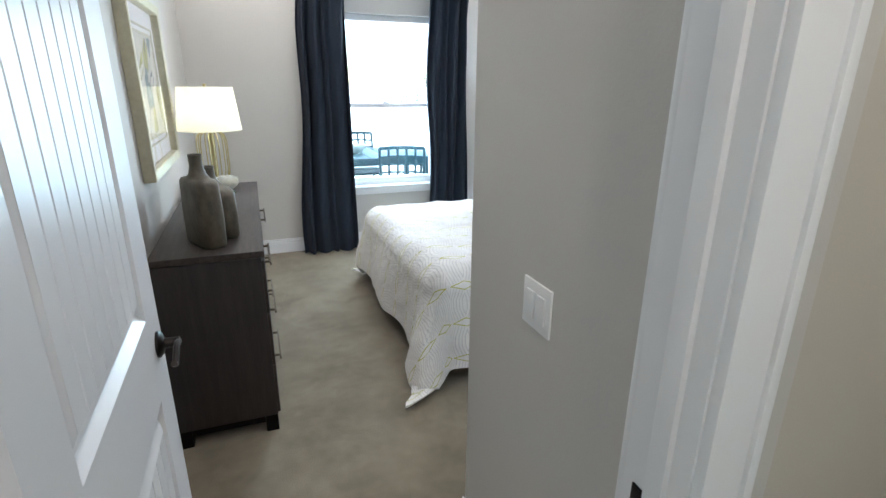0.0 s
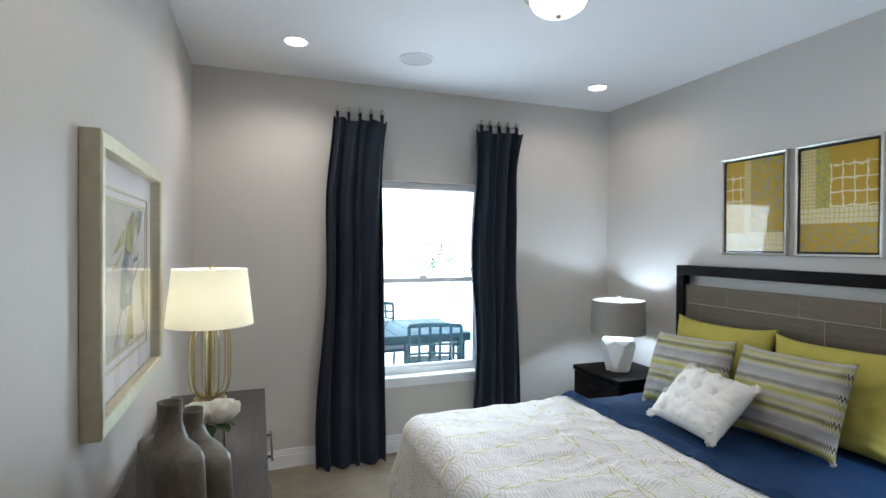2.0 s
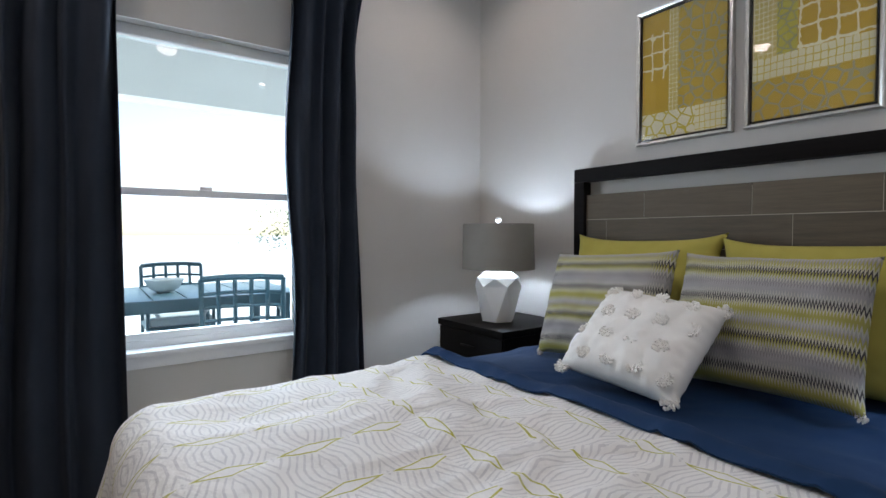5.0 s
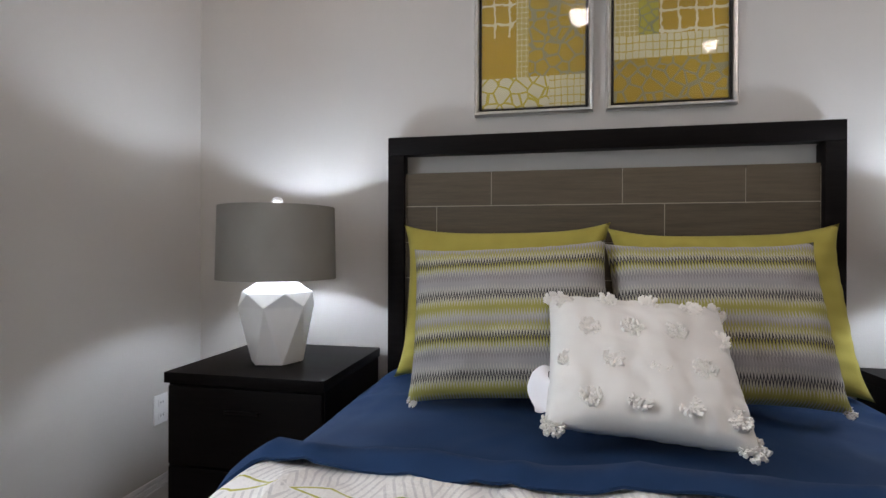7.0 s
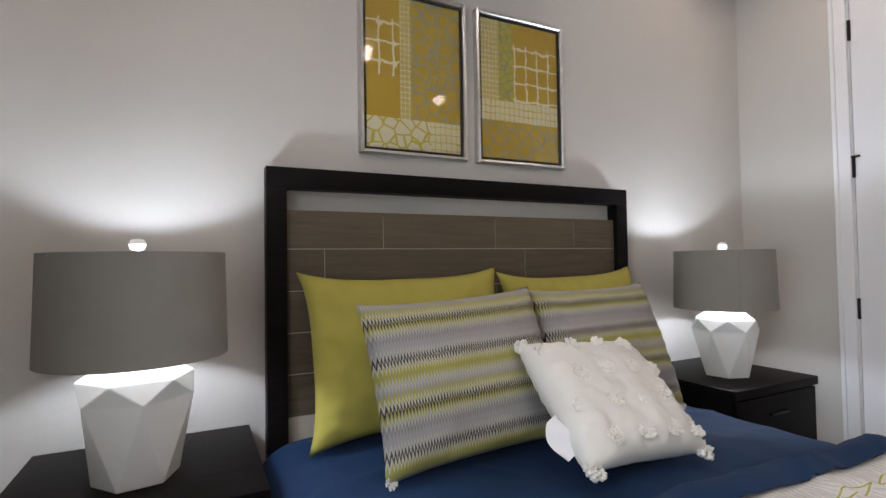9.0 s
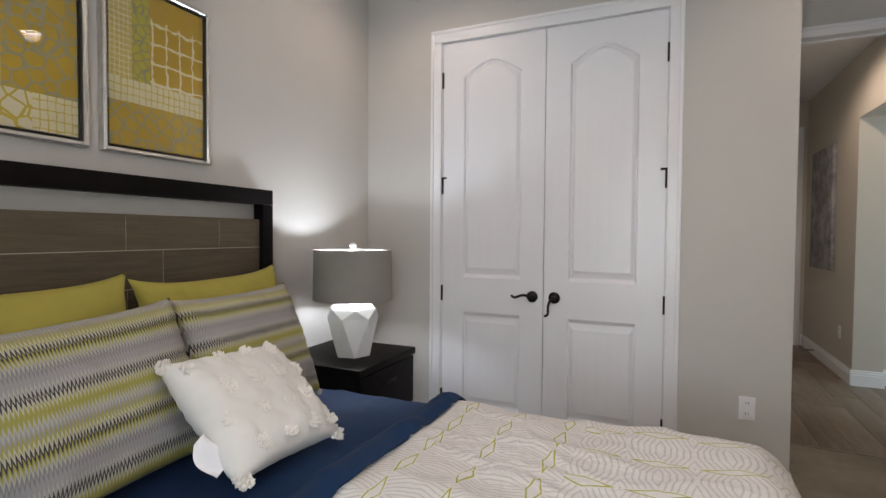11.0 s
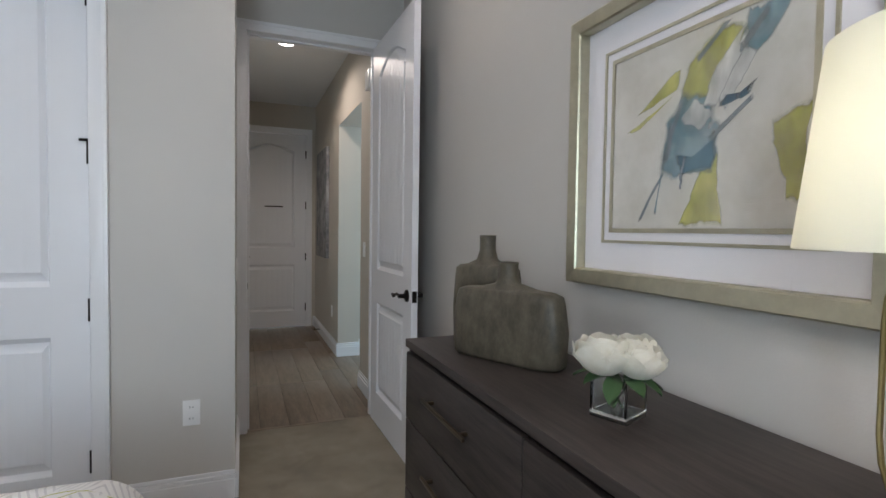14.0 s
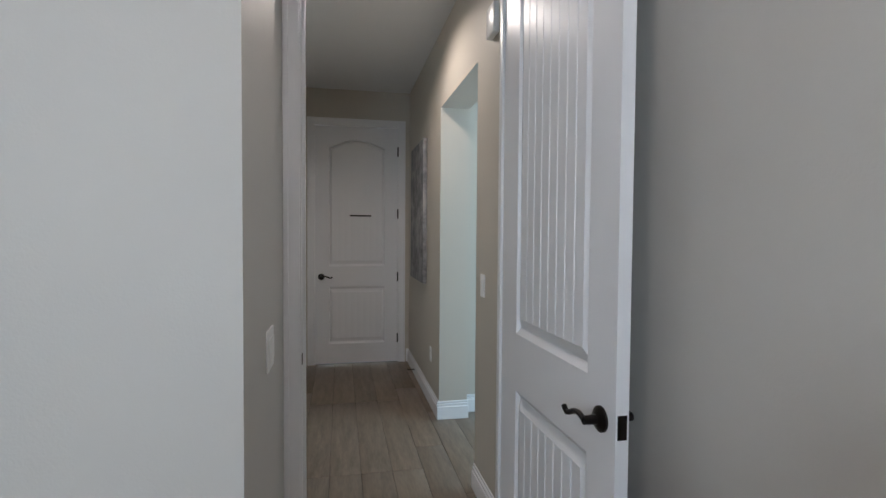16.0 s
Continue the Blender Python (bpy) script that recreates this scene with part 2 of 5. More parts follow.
def stripe_mat():
    """Knitted bands whose edges interlock in fine spikes."""
    k = Nodes("woven_stripes")
    sep = k.n("SeparateXYZ", Vector=k.n("UVMap").outputs[0])
    u, w = sep.outputs[0], sep.outputs[1]
    tooth = k.math("ABSOLUTE", k.math("SUBTRACT", k.math("FRACT", k.math("MULTIPLY", u, 70.0)), 0.5))
    lean = k.math("MULTIPLY", k.math("SUBTRACT", k.noise(k.coords(), 30.0, 2.0), 0.5), 0.25)
    row = k.math("ADD", k.math("ADD", k.math("MULTIPLY", w, 30.0), k.math("MULTIPLY", tooth, 3.2)), lean)
    r = k.n("ValToRGB", Fac=k.math("FRACT", k.math("DIVIDE", row, 15.0)))
    pale, grey, dark, olive, cream, lilac = (0.41, 0.39, 0.35), (0.23, 0.22, 0.22), (0.06, 0.055, 0.06), (0.33, 0.305, 0.085), (0.47, 0.44, 0.34), (0.31, 0.295, 0.295)
    cols = [pale, olive, olive, cream, dark, pale, lilac, lilac, grey, pale, olive, dark, cream, olive, lilac]
    e = r.color_ramp.elements
    r.color_ramp.interpolation = "CONSTANT"
    while len(e) < len(cols):
        e.new(0.5)
    for i, c in enumerate(cols):
        e[i].position, e[i].color = i / len(cols), (*c, 1)
    k.base(r.outputs[0])
    k.rough(0.9)
    k.b.inputs["Specular IOR Level"].default_value = 0.2
    k.bump(k.math("ADD", tooth, k.noise(k.coords(), 500.0)), 0.5, 0.0015)
    return k.m


DUVET, STRIPES = duvet_mat(), stripe_mat()


def print_mat(name, ground, line, style, scale):
    k = Nodes(name)
    v = k.coords()
    wob = k.noise(v, 22.0, 3.0)
    tone = k.ramp(k.noise(v, 9.0), tuple(a * 0.88 for a in ground), ground)
    if style == "plain":
        k.base(tone)
    elif style == "petals":
        vo = k.n("TexVoronoi", Vector=v, Scale=scale)
        vo.feature = "DISTANCE_TO_EDGE"
        k.base(k.mix(k.math("LESS_THAN", vo.outputs["Distance"], 0.07), tone, line))
    else:
        sep = k.n("SeparateXYZ", Vector=v)
        n = k.math("MULTIPLY", k.math("SUBTRACT", wob, 0.5), 0.5)
        gy = k.math("ABSOLUTE", k.math("SUBTRACT", k.math("FRACT", k.math("ADD", k.math("MULTIPLY", sep.outputs[0], scale), n)), 0.5))
        gz = k.math("ABSOLUTE", k.math("SUBTRACT", k.math("FRACT", k.math("ADD", k.math("MULTIPLY", sep.outputs[2], scale * 0.8), n)), 0.5))
        thin = k.math("LESS_THAN", k.math("MINIMUM", gy, gz), k.math("MULTIPLY", wob, 0.12))
        knot = k.math("LESS_THAN", k.math("ADD", gy, gz), k.math("MULTIPLY", wob, 0.36))
        k.base(k.mix(k.math("MAXIMUM", thin, knot), tone, line))
    k.rough(0.75)
    return k.m


OCHRE = (0.50, 0.33, 0.035)
CREAM = (0.68, 0.64, 0.46)
ART_PLAIN = print_mat("ochre_print", OCHRE, CREAM, "plain", 1)
ART_CROSS = print_mat("ochre_cross_print", OCHRE, CREAM, "grid", 17)
ART_GRID = print_mat("cream_grid_print", (0.66, 0.62, 0.42), (0.52, 0.40, 0.08), "grid", 42)
ART_PETAL = print_mat("cream_petal_print", (0.66, 0.62, 0.46), (0.50, 0.40, 0.06), "petals", 22)
ART_FLOWER = print_mat("grey_flower_print", (0.50, 0.345, 0.045), (0.33, 0.31, 0.19), "petals", 20)
ART_PALE = print_mat("pale_strip_print", (0.54, 0.44, 0.15), CREAM, "grid", 60)
ART_LIME = print_mat("lime_print", (0.48, 0.42, 0.06), (0.28, 0.28, 0.16), "petals", 30)


def wash(name, a, b, sheer=True):
    k = Nodes(name)
    k.base(k.ramp(k.noise(k.coords(), 7.0, 7.0, 0.7), a, b, 0.35, 0.65))
    k.rough(0.8)
    if sheer:
        streak = k.noise(k.coords((2.0, 1, 1), (0, 0.6, 0)), 9.0, 3.0, 0.5)
        fade = k.n("Attribute")
        fade.attribute_name = "fade"
        edge = k.math("ADD", fade.outputs["Fac"], k.math("MULTIPLY", k.math("SUBTRACT", k.noise(k.coords(), 26.0, 5.0, 0.7), 0.5), 0.9))
        body = k.ramp(streak, (0.45, 0.45, 0.45), (1, 1, 1), 0.32, 0.66)
        k.put(k.b.inputs["Alpha"], k.math("MULTIPLY", body, k.ramp(edge, (0, 0, 0), (1, 1, 1), 0.22, 0.62)))
    return k.m


W_GROUND = wash("pale_wash", (0.58, 0.56, 0.50), (0.70, 0.68, 0.63), False)
W_WHITE = wash("white_wash", (0.68, 0.67, 0.63), (0.76, 0.75, 0.72))
W_LIME = wash("lime_wash", (0.42, 0.42, 0.07), (0.60, 0.57, 0.22))
W_TEAL = wash("teal_wash", (0.10, 0.24, 0.28), (0.35, 0.45, 0.48))
W_DEEP = wash("deep_teal_wash", (0.04, 0.10, 0.15), (0.14, 0.24, 0.29))
W_LINE = wash("charcoal_line", (0.18, 0.22, 0.25), (0.32, 0.35, 0.37))
W_CANVAS = wash("grey_canvas", (0.12, 0.12, 0.13), (0.38, 0.37, 0.37), False)


# ---- mesh helpers ----
def box(bm, x0, x1, y0, y1, z0, z1, bevel=0.0, seg=2):
    m = Matrix.Translation(((x0 + x1) / 2, (y0 + y1) / 2, (z0 + z1) / 2)) @ Matrix.Diagonal((x1 - x0, y1 - y0, z1 - z0, 1))
    r = bmesh.ops.create_cube(bm, size=1, matrix=m)
    if bevel:
        es = list({e for vv in r["verts"] for e in vv.link_edges})
        bmesh.ops.bevel(bm, geom=es, offset=bevel, segments=seg, affect="EDGES", profile=0.6)
    return bm


def boxes(*args, bevel=0.0):
    bm = bmesh.new()
    for a in args:
        box(bm, *a, bevel=bevel)
    return bm


def quad(x0, x1, y, z0, z1, outward=False):
    """One upright glass face; it looks to -y, or to +y."""
    bm = bmesh.new()
    c = [(x0, y, z0), (x1, y, z0), (x1, y, z1), (x0, y, z1)]
    bm.faces.new([bm.verts.new(p) for p in (reversed(c) if outward else c)])
    return bm


def lathe(profile, n=32, cx=0.0, cy=0.0):
    bm = bmesh.new()
    rings = [[bm.verts.new((cx + r * math.cos(2 * math.pi * i / n), cy + r * math.sin(2 * math.pi * i / n), z)) for i in range(n)] for r, z in profile]
    for a, b in zip(rings, rings[1:]):
        for i in range(n):
            bm.faces.new((a[i], a[(i + 1) % n], b[(i + 1) % n], b[i]))
    if profile[0][0] > 0.0005:
        bm.faces.new(list(reversed(rings[0])))
    if profile[-1][0] > 0.0005:
        bm.faces.new(rings[-1])
    return bm


def tube(bm, pts, r, n=8):
    pts = [Vector(p) for p in pts]
    rings = []
    ref = None
    for i, p in enumerate(pts):
        d = (pts[min(i + 1, len(pts) - 1)] - pts[max(i - 1, 0)]).normalized()
        if ref is None:
            ref = d.orthogonal().normalized()
        ref = (ref - d * ref.dot(d)).normalized()
        s = d.cross(ref)
        rings.append([bm.verts.new(p + r * (math.cos(2 * math.pi * j / n) * ref + math.sin(2 * math.pi * j / n) * s)) for j in range(n)])
    for a, b in zip(rings, rings[1:]):
        for j in range(n):
            bm.faces.new((a[j], a[(j + 1) % n], b[(j + 1) % n], b[j]))
    bm.faces.new(list(reversed(rings[0])))
    bm.faces.new(rings[-1])
    return bm


def sheet(f, nu, nv, uv=None):
    bm = bmesh.new()
    layer = bm.loops.layers.uv.new("UVMap")
    vs = [[bm.verts.new(f(i / nu, j / nv)) for j in range(nv + 1)] for i in range(nu + 1)]
    for i in range(nu):
        for j in range(nv):
            face = bm.faces.new((vs[i][j], vs[i + 1][j], vs[i + 1][j + 1], vs[i][j + 1]))
            for lp, (a, b) in zip(face.loops, ((i, j), (i + 1, j), (i + 1, j + 1), (i, j + 1))):
                lp[layer].uv = uv(a / nu, b / nv) if uv else (a / nu, b / nv)
    return bm


def mesh_of(name, bm, material, smooth=40):
    if len(bm.faces) > 1:
        bmesh.ops.recalc_face_normals(bm, faces=bm.faces[:])
    me = bpy.data.meshes.new(name)
    for f in bm.faces:
        f.smooth = smooth > 0
    if smooth > 0:
        lim = radians(smooth)
        for e in bm.edges:
            e.smooth = len(e.link_faces) == 2 and e.calc_face_angle(0) < lim
    bm.to_mesh(me)
    bm.free()
    me.materials.append(material)
    return me


def part(name, bm, material, parent, label="", smooth=40):
    ob = new(name, mesh_of(name, bm, material, smooth))
    ob.parent = parent
    if label:
        tagged(ob, label)
    return ob


def setting(name, bm, material, label, category, smooth=40):
    return tagged(new(name, mesh_of(name, bm, material, smooth)), label, category, kind="structure")


def thing(name, m, label, category, group="", kind=""):
    ob = new(name)
    ob.empty_display_size = 0.1
    ob.matrix_world = m
    return tagged(ob, label, category, group, kind)


# ---- shell ----
FAR, HX, HE = -2.30, 0.41, 1.75
OX0, OX1 = 0.475, 1.26
WX0, WX1, WZ0, WZ1 = 1.47, 2.48, 0.56, 2.11
CX0, CX1, DH = 1.885, 3.158, 2.445

setting("wall_north", boxes((0.165, WX0, N_WALL, 5.48, 0, CEIL), (WX1, 3.82, N_WALL, 5.48, 0, CEIL), (WX0, WX1, N_WALL, 5.48, 0, WZ0), (WX0, WX1, N_WALL, 5.48, WZ1, CEIL)), WALL, "greige painted wall around the bedroom window", "wall", 0)
setting("wall_west", boxes((0.165, W_WALL, 1.10, N_WALL, 0, CEIL)), WALL, "greige painted wall behind the dresser", "wall", 0)
setting("wall_east", boxes((E_WALL, 3.82, 1.75, N_WALL, 0, CEIL)), WALL, "greige painted wall behind the headboard", "wall", 0)
setting("wall_south", boxes((1.42, CX0 - 0.02, 1.75, S_WALL, 0, CEIL), (CX1 + 0.02, E_WALL, 1.75, S_WALL, 0, CEIL), (CX0 - 0.02, CX1 + 0.02, 1.75, S_WALL, DH + 0.02, CEIL)), WALL, "greige painted wall holding the closet doors", "wall", 0)
setting("wall_corner", boxes((1.32, 1.42, 0.98, S_WALL, 0, CEIL)), WALL, "greige painted return wall beside the entry door", "wall", 0)
setting("wall_entry", boxes((W_WALL, OX0 - 0.02, 0.98, 1.10, 0, CEIL), (OX1 + 0.02, 1.32, 0.98, 1.10, 0, CEIL), (OX0 - 0.02, OX1 + 0.02, 0.98, 1.10, DH + 0.02, CEIL)), WALL, "greige painted wall over the entry door", "wall", 0)
setting("wall_closet", boxes((1.42, 3.82, 1.00, 1.10, 0, CEIL), (3.70, 3.82, 1.10, 1.75, 0, CEIL)), WALL, "plain painted wall inside the closet", "wall", 0)
setting("wall_hall_west", boxes((0.20, HX, FAR, -0.60, 0, CEIL), (0.20, HX, 0.40, 0.98, 0, CEIL), (0.20, HX, -0.60, 0.40, 2.28, CEIL)), HALLWALL, "beige hall wall with a wide cased opening", "wall", 0)
setting("wall_hall_east", boxes((HE, HE + 0.12, FAR, 0.98, 0, CEIL)), HALLWALL, "plain beige hall wall", "wall", 0)
setting("wall_hall_end", boxes((0.20, 0.51, FAR - 0.12, FAR, 0, CEIL), (1.40, HE + 0.12, FAR - 0.12, FAR, 0, CEIL), (0.51, 1.40, FAR - 0.12, FAR, 2.48, CEIL)), HALLWALL, "beige wall at the end of the hall", "wall", 0)
setting("wall_hall_north", boxes((1.42, HE + 0.12, 0.98, 0.998, 0, CEIL)), HALLWALL, "plain beige wall beside the entry", "wall", 0)
setting("wall_passage", boxes((-2.2, 0.20, -0.84, -0.72, 0, CEIL), (-2.2, 0.165, 1.0, 1.1, 0, CEIL), (-2.32, -2.2, -0.84, -0.4, 0, CEIL), (-2.32, -2.2, 0.8, 1.1, 0, CEIL), (-2.32, -2.2, -0.4, 0.8, 0, 0.6), (-2.32, -2.2, -0.4, 0.8, 2.3, CEIL)), HALLWALL, "pale walls of the side passage", "wall", 0)
setting("ceiling", boxes((-2.32, 3.82, FAR - 0.12, 5.48, CEIL, CEIL + 0.14)), CEILING, "flat white painted ceiling", "ceiling", 0)
setting("floor", boxes((-2.32, 3.82, FAR - 0.12, 5.48, -0.12, -0.008)), JOINT, "dark subfloor under planks and carpet", "floor", 0)


def carpet(u, w):
    x, y = 0.285 + u * 3.415, 1.085 + w * 4.245
    return Vector((x, y, 0.002 + 0.004 * noise.noise((x * 5, y * 5, 0))))


setting("carpet", sheet(carpet, 80, 90), CARPET, "taupe cut-pile carpet with foot marks", "carpet")


def baseboard(name, runs):
    bm = bmesh.new()
    for x0, x1, y0, y1 in runs:
        t = min(x1 - x0, y1 - y0)
        box(bm, x0, x1, y0, y1, 0.0, 0.095, 0.002, 1)
        if x1 - x0 < y1 - y0:
            side = -1 if name.endswith("e") else 1
            a, b = (x0, x1 - 0.004) if side > 0 else (x0 + 0.004, x1)
            box(bm, a, b, y0, y1, 0.0955, 0.115, 0.002, 1)
            a, b = (x0, x1 - 0.009) if side > 0 else (x0 + 0.009, x1)
            box(bm, a, b, y0, y1, 0.1155, 0.135, 0.003, 1)
        else:
            side = -1 if name.endswith("n") else 1
            a, b = (y0, y1 - 0.004) if side > 0 else (y0 + 0.004, y1)
            box(bm, x0, x1, a, b, 0.0955, 0.115, 0.002, 1)
            a, b = (y0, y1 - 0.009) if side > 0 else (y0 + 0.009, y1)
            box(bm, x0, x1, a, b, 0.1155, 0.135, 0.003, 1)
    return setting(name, bm, TRIM, "white stepped wooden baseboard", "baseboard")


baseboard("baseboard_n", [(W_WALL + 0.016, E_WALL - 0.016, N_WALL - 0.016, N_WALL)])
baseboard("baseboard_w", [(W_WALL, W_WALL + 0.016, 1.12, N_WALL)])
baseboard("baseboard_e", [(E_WALL - 0.016, E_WALL, S_WALL + 0.016, N_WALL)])
baseboard("baseboard_s", [(1.32, CX0 - 0.092, S_WALL, S_WALL + 0.016), (CX1 + 0.092, E_WALL, S_WALL, S_WALL + 0.016)])
baseboard("baseboard_corner_e", [(1.304, 1.32, 1.125, S_WALL + 0.016)])
baseboard("baseboard_hall_w", [(HX, HX + 0.016, FAR + 0.016, -0.60), (HX, HX + 0.016, 0.40, 0.955)])
baseboard("baseboard_hall_e", [(HE - 0.016, HE, FAR + 0.016, 0.98)])
baseboard("baseboard_hall_end", [(HX, 0.44, FAR, FAR + 0.016), (1.475, HE, FAR, FAR + 0.016)])
baseboard("baseboard_reveal", [(0.19, HX + 0.016, -0.60, -0.584), (-2.2, 0.20, -0.72, -0.704)])


# ---- doors ----
def casing(name, x0, x1, y, top, w, side, wide=0.0):
    """Door casing round an opening in a wall along x; side: +1 faces +y; wide: the width at the far side where it differs."""
    d0, d1 = (y, y + 0.018) if side > 0 else (y - 0.018, y)
    e0, e1 = (y, y + 0.026) if side > 0 else (y - 0.026, y)
    r = wide or w
    bm = boxes((x0 - w, x0 - 0.004, d0, d1, 0, top), (x1 + 0.004, x1 + r, d0, d1, 0, top), (x0 - w, x1 + r, d0, d1, top, top + w), bevel=0.003)
    box(bm, x0 - w, x0 - w + 0.018, e0, e1, 0, top + w - 0.018, 0.003)
    box(bm, x1 + r - 0.018, x1 + r, e0, e1, 0, top + w - 0.018, 0.003)
    box(bm, x0 - w, x1 + r, e0, e1, top + w - 0.018, top + w, 0.003)
    return setting(name, bm, TRIM, "white moulded wooden door casing", "trim")


def jamb(name, x0, x1, y0, y1, top):
    bm = boxes((x0 - 0.02, x0, y0, y1, 0, top), (x1, x1 + 0.02, y0, y1, 0, top), (x0 - 0.02, x1 + 0.02, y0, y1, top, top + 0.02))
    ym = (y0 + y1) / 2 - 0.01
    for a in ((x0, x0 + 0.012, ym - 0.017, ym + 0.017, 0, top), (x1 - 0.012, x1, ym - 0.017, ym + 0.017, 0, top), (x0 + 0.012, x1 - 0.012, ym - 0.017, ym + 0.017, top - 0.012, top)):
        box(bm, *a, bevel=0.002)
    return setting(name, bm, TRIM, "white painted door jamb with a stop", "jamb")


def arch_pts(x0, x1, z0, z1, rise, n=14):
    pts = [(x0, z0), (x1, z0)]
    for i in range(n + 1):
        f = i / n
        pts.append((x1 + (x0 - x1) * f, z1 + rise * math.sin(math.pi * f) ** 1.15))
    return pts


def slab(w, h, t, z_low, z_mid, groove=0.3, m=0.137):
    """Door leaf from x=0..w, y=-t..0, panels sunk in both faces; arched upper panel with grooves."""
    bm = bmesh.new()
    rise = 0.085
    top = h - 0.213
    panels = [(m, w - m, 0.205, z_low, 0.0), (m, w - m, z_mid, top, rise)]
    for sgn, y in ((1, 0.0), (-1, -t)):
        ins = -sgn * 0.016
        zs = 0.205, z_low, z_mid
        quads = [((0, 0), (m, 0), (m, h), (0, h)), ((w - m, 0), (w, 0), (w, h), (w - m, h)), ((m, 0), (w - m, 0), (w - m, zs[0]), (m, zs[0])), ((m, zs[1]), (w - m, zs[1]), (w - m, zs[2]), (m, zs[2]))]
        for q in quads:
            bm.faces.new([bm.verts.new((x, y, z)) for x, z in q])
        arch = arch_pts(m, w - m, z_mid, top, rise)[2:]
        for (xa, za), (xb, zb) in zip(arch, arch[1:]):
            bm.faces.new([bm.verts.new(c) for c in ((xa, y, za), (xb, y, zb), (xb, y, h), (xa, y, h))])
        for x0, x1, z0, z1, rs in panels:
            rings = []
            for inset, iz, dep in ((0, 0, 0), (0.007, 0.022, ins), (0.010, 0.028, ins), (0.03, 0.06, ins * 0.12)):
                pts = arch_pts(x0 + inset, x1 - inset, z0 + iz, z1 - inset, rs) if rs else [(x0 + inset, z0 + iz), (x1 - inset, z0 + iz), (x1 - inset, z1 - iz), (x0 + inset, z1 - iz)]
                rings.append([bm.verts.new((x, y + dep, z)) for x, z in pts])
            for a, b in zip(rings, rings[1:]):
                for i in range(len(a)):
                    bm.faces.new((a[i], a[(i + 1) % len(a)], b[(i + 1) % len(b)], b[i]))
            # plank field between narrow vertical grooves
            xa, xb, yf = x0 + 0.03, x1 - 0.03, y + ins * 0.12
            n = max(3, round((xb - xa) / 0.062))
            for i in range(n):
                a, b = xa + (xb - xa) * i / n, xa + (xb - xa) * (i + 1) / n

                def zt(x):
                    f = (x - (x0 + 0.03)) / (x1 - x0 - 0.06)
                    return z1 - (0.03 if rs else 0.06) + (rs * max(0.0, math.sin(math.pi * min(1, max(0, f)))) ** 1.15 if rs else 0)

                g = 0.0035
                cols = [(a, yf + ins * groove), (a + g, yf), ((a + b) / 2, yf), (b - g, yf), (b, yf + ins * groove)]
                for (p, py), (q, qy) in zip(cols, cols[1:]):
                    bm.faces.new([bm.verts.new(c) for c in ((p, py, z0 + 0.06), (q, qy, z0 + 0.06), (q, qy, zt(q)), (p, py, zt(p)))])
    for q in (((0, 0, 0), (0, -t, 0), (0, -t, h), (0, 0, h)), ((w, 0, 0), (w, -t, 0), (w, -t, h), (w, 0, h)), ((0, 0, h), (w, 0, h), (w, -t, h), (0, -t, h)), ((0, 0, 0), (w, 0, 0), (w, -t, 0), (0, -t, 0))):
        bm.faces.new([bm.verts.new(c) for c in q])
    bmesh.ops.remove_doubles(bm, verts=bm.verts[:], dist=0.0004)
    return bm


def lever(side, toward, drop=0.0):
    """Curved lever handle with a round rose on a face; side: way out along y, toward: way of the lever along x."""
    bm = bmesh.new()
    rose = lathe([(0.0, 0.0), (0.033, 0.0), (0.033, 0.006), (0.026, 0.012), (0.013, 0.016), (0.011, 0.05), (0.0, 0.05)], 24)
    bmesh.ops.transform(rose, matrix=pose(0, 0, 0, -90 * side, 0, 0), verts=rose.verts[:])
    me = bpy.data.meshes.new("rose")
    rose.to_mesh(me)
    rose.free()
    bm.from_mesh(me)
    bpy.data.meshes.remove(me)
    y = 0.047 * side
    a = radians(drop)
    pts = []
    for i in range(13):
        f = i / 12
        lx, lz = 0.112 * f, 0.010 * math.sin(f * math.pi * 1.6) - 0.004 * f
        if f > 0.85:
            lz += (f - 0.85) * 0.09
        pts.append((toward * (lx * math.cos(a) + lz * math.sin(a)), y, lz * math.cos(a) - lx * math.sin(a)))
    tube(bm, pts, 0.0075, 8)
    return bm


def leaf(name, w, h, t, m, label, hinge_x, z_low, z_mid, lever_x, faces, toward, drop=0.0, hinge_side=1, hinges=(0.25, 0.90, 1.56, 2.21), stop=False, groove=0.015):
    d = thing(name, m, label, "door", kind="structure")
    part("door_leaf", slab(w, h, t, z_low, z_mid, groove), DOORPAINT, d, smooth=25)
    for f in faces:
        hb = lever(f, toward, drop)
        bmesh.ops.translate(hb, verts=hb.verts[:], vec=(lever_x, 0 if f > 0 else -t, 0.905))
        part("door_handle", hb, BRONZE, d, "dark bronze curved lever handle")
    for z in hinges:
        hb = lathe([(0.0, z - 0.048), (0.008, z - 0.048), (0.008, z + 0.048), (0.0, z + 0.048)], 10, hinge_x, 0.006 if hinge_side > 0 else -t - 0.006)
        if stop and abs(z - 1.56) < 0.05:
            tube(hb, [(hinge_x - 0.03, 0.014, z + 0.05), (hinge_x + 0.03, 0.014, z + 0.05)], 0.006)
        part("hinge", hb, BRONZE, d, "dark bronze hinge")
    return d


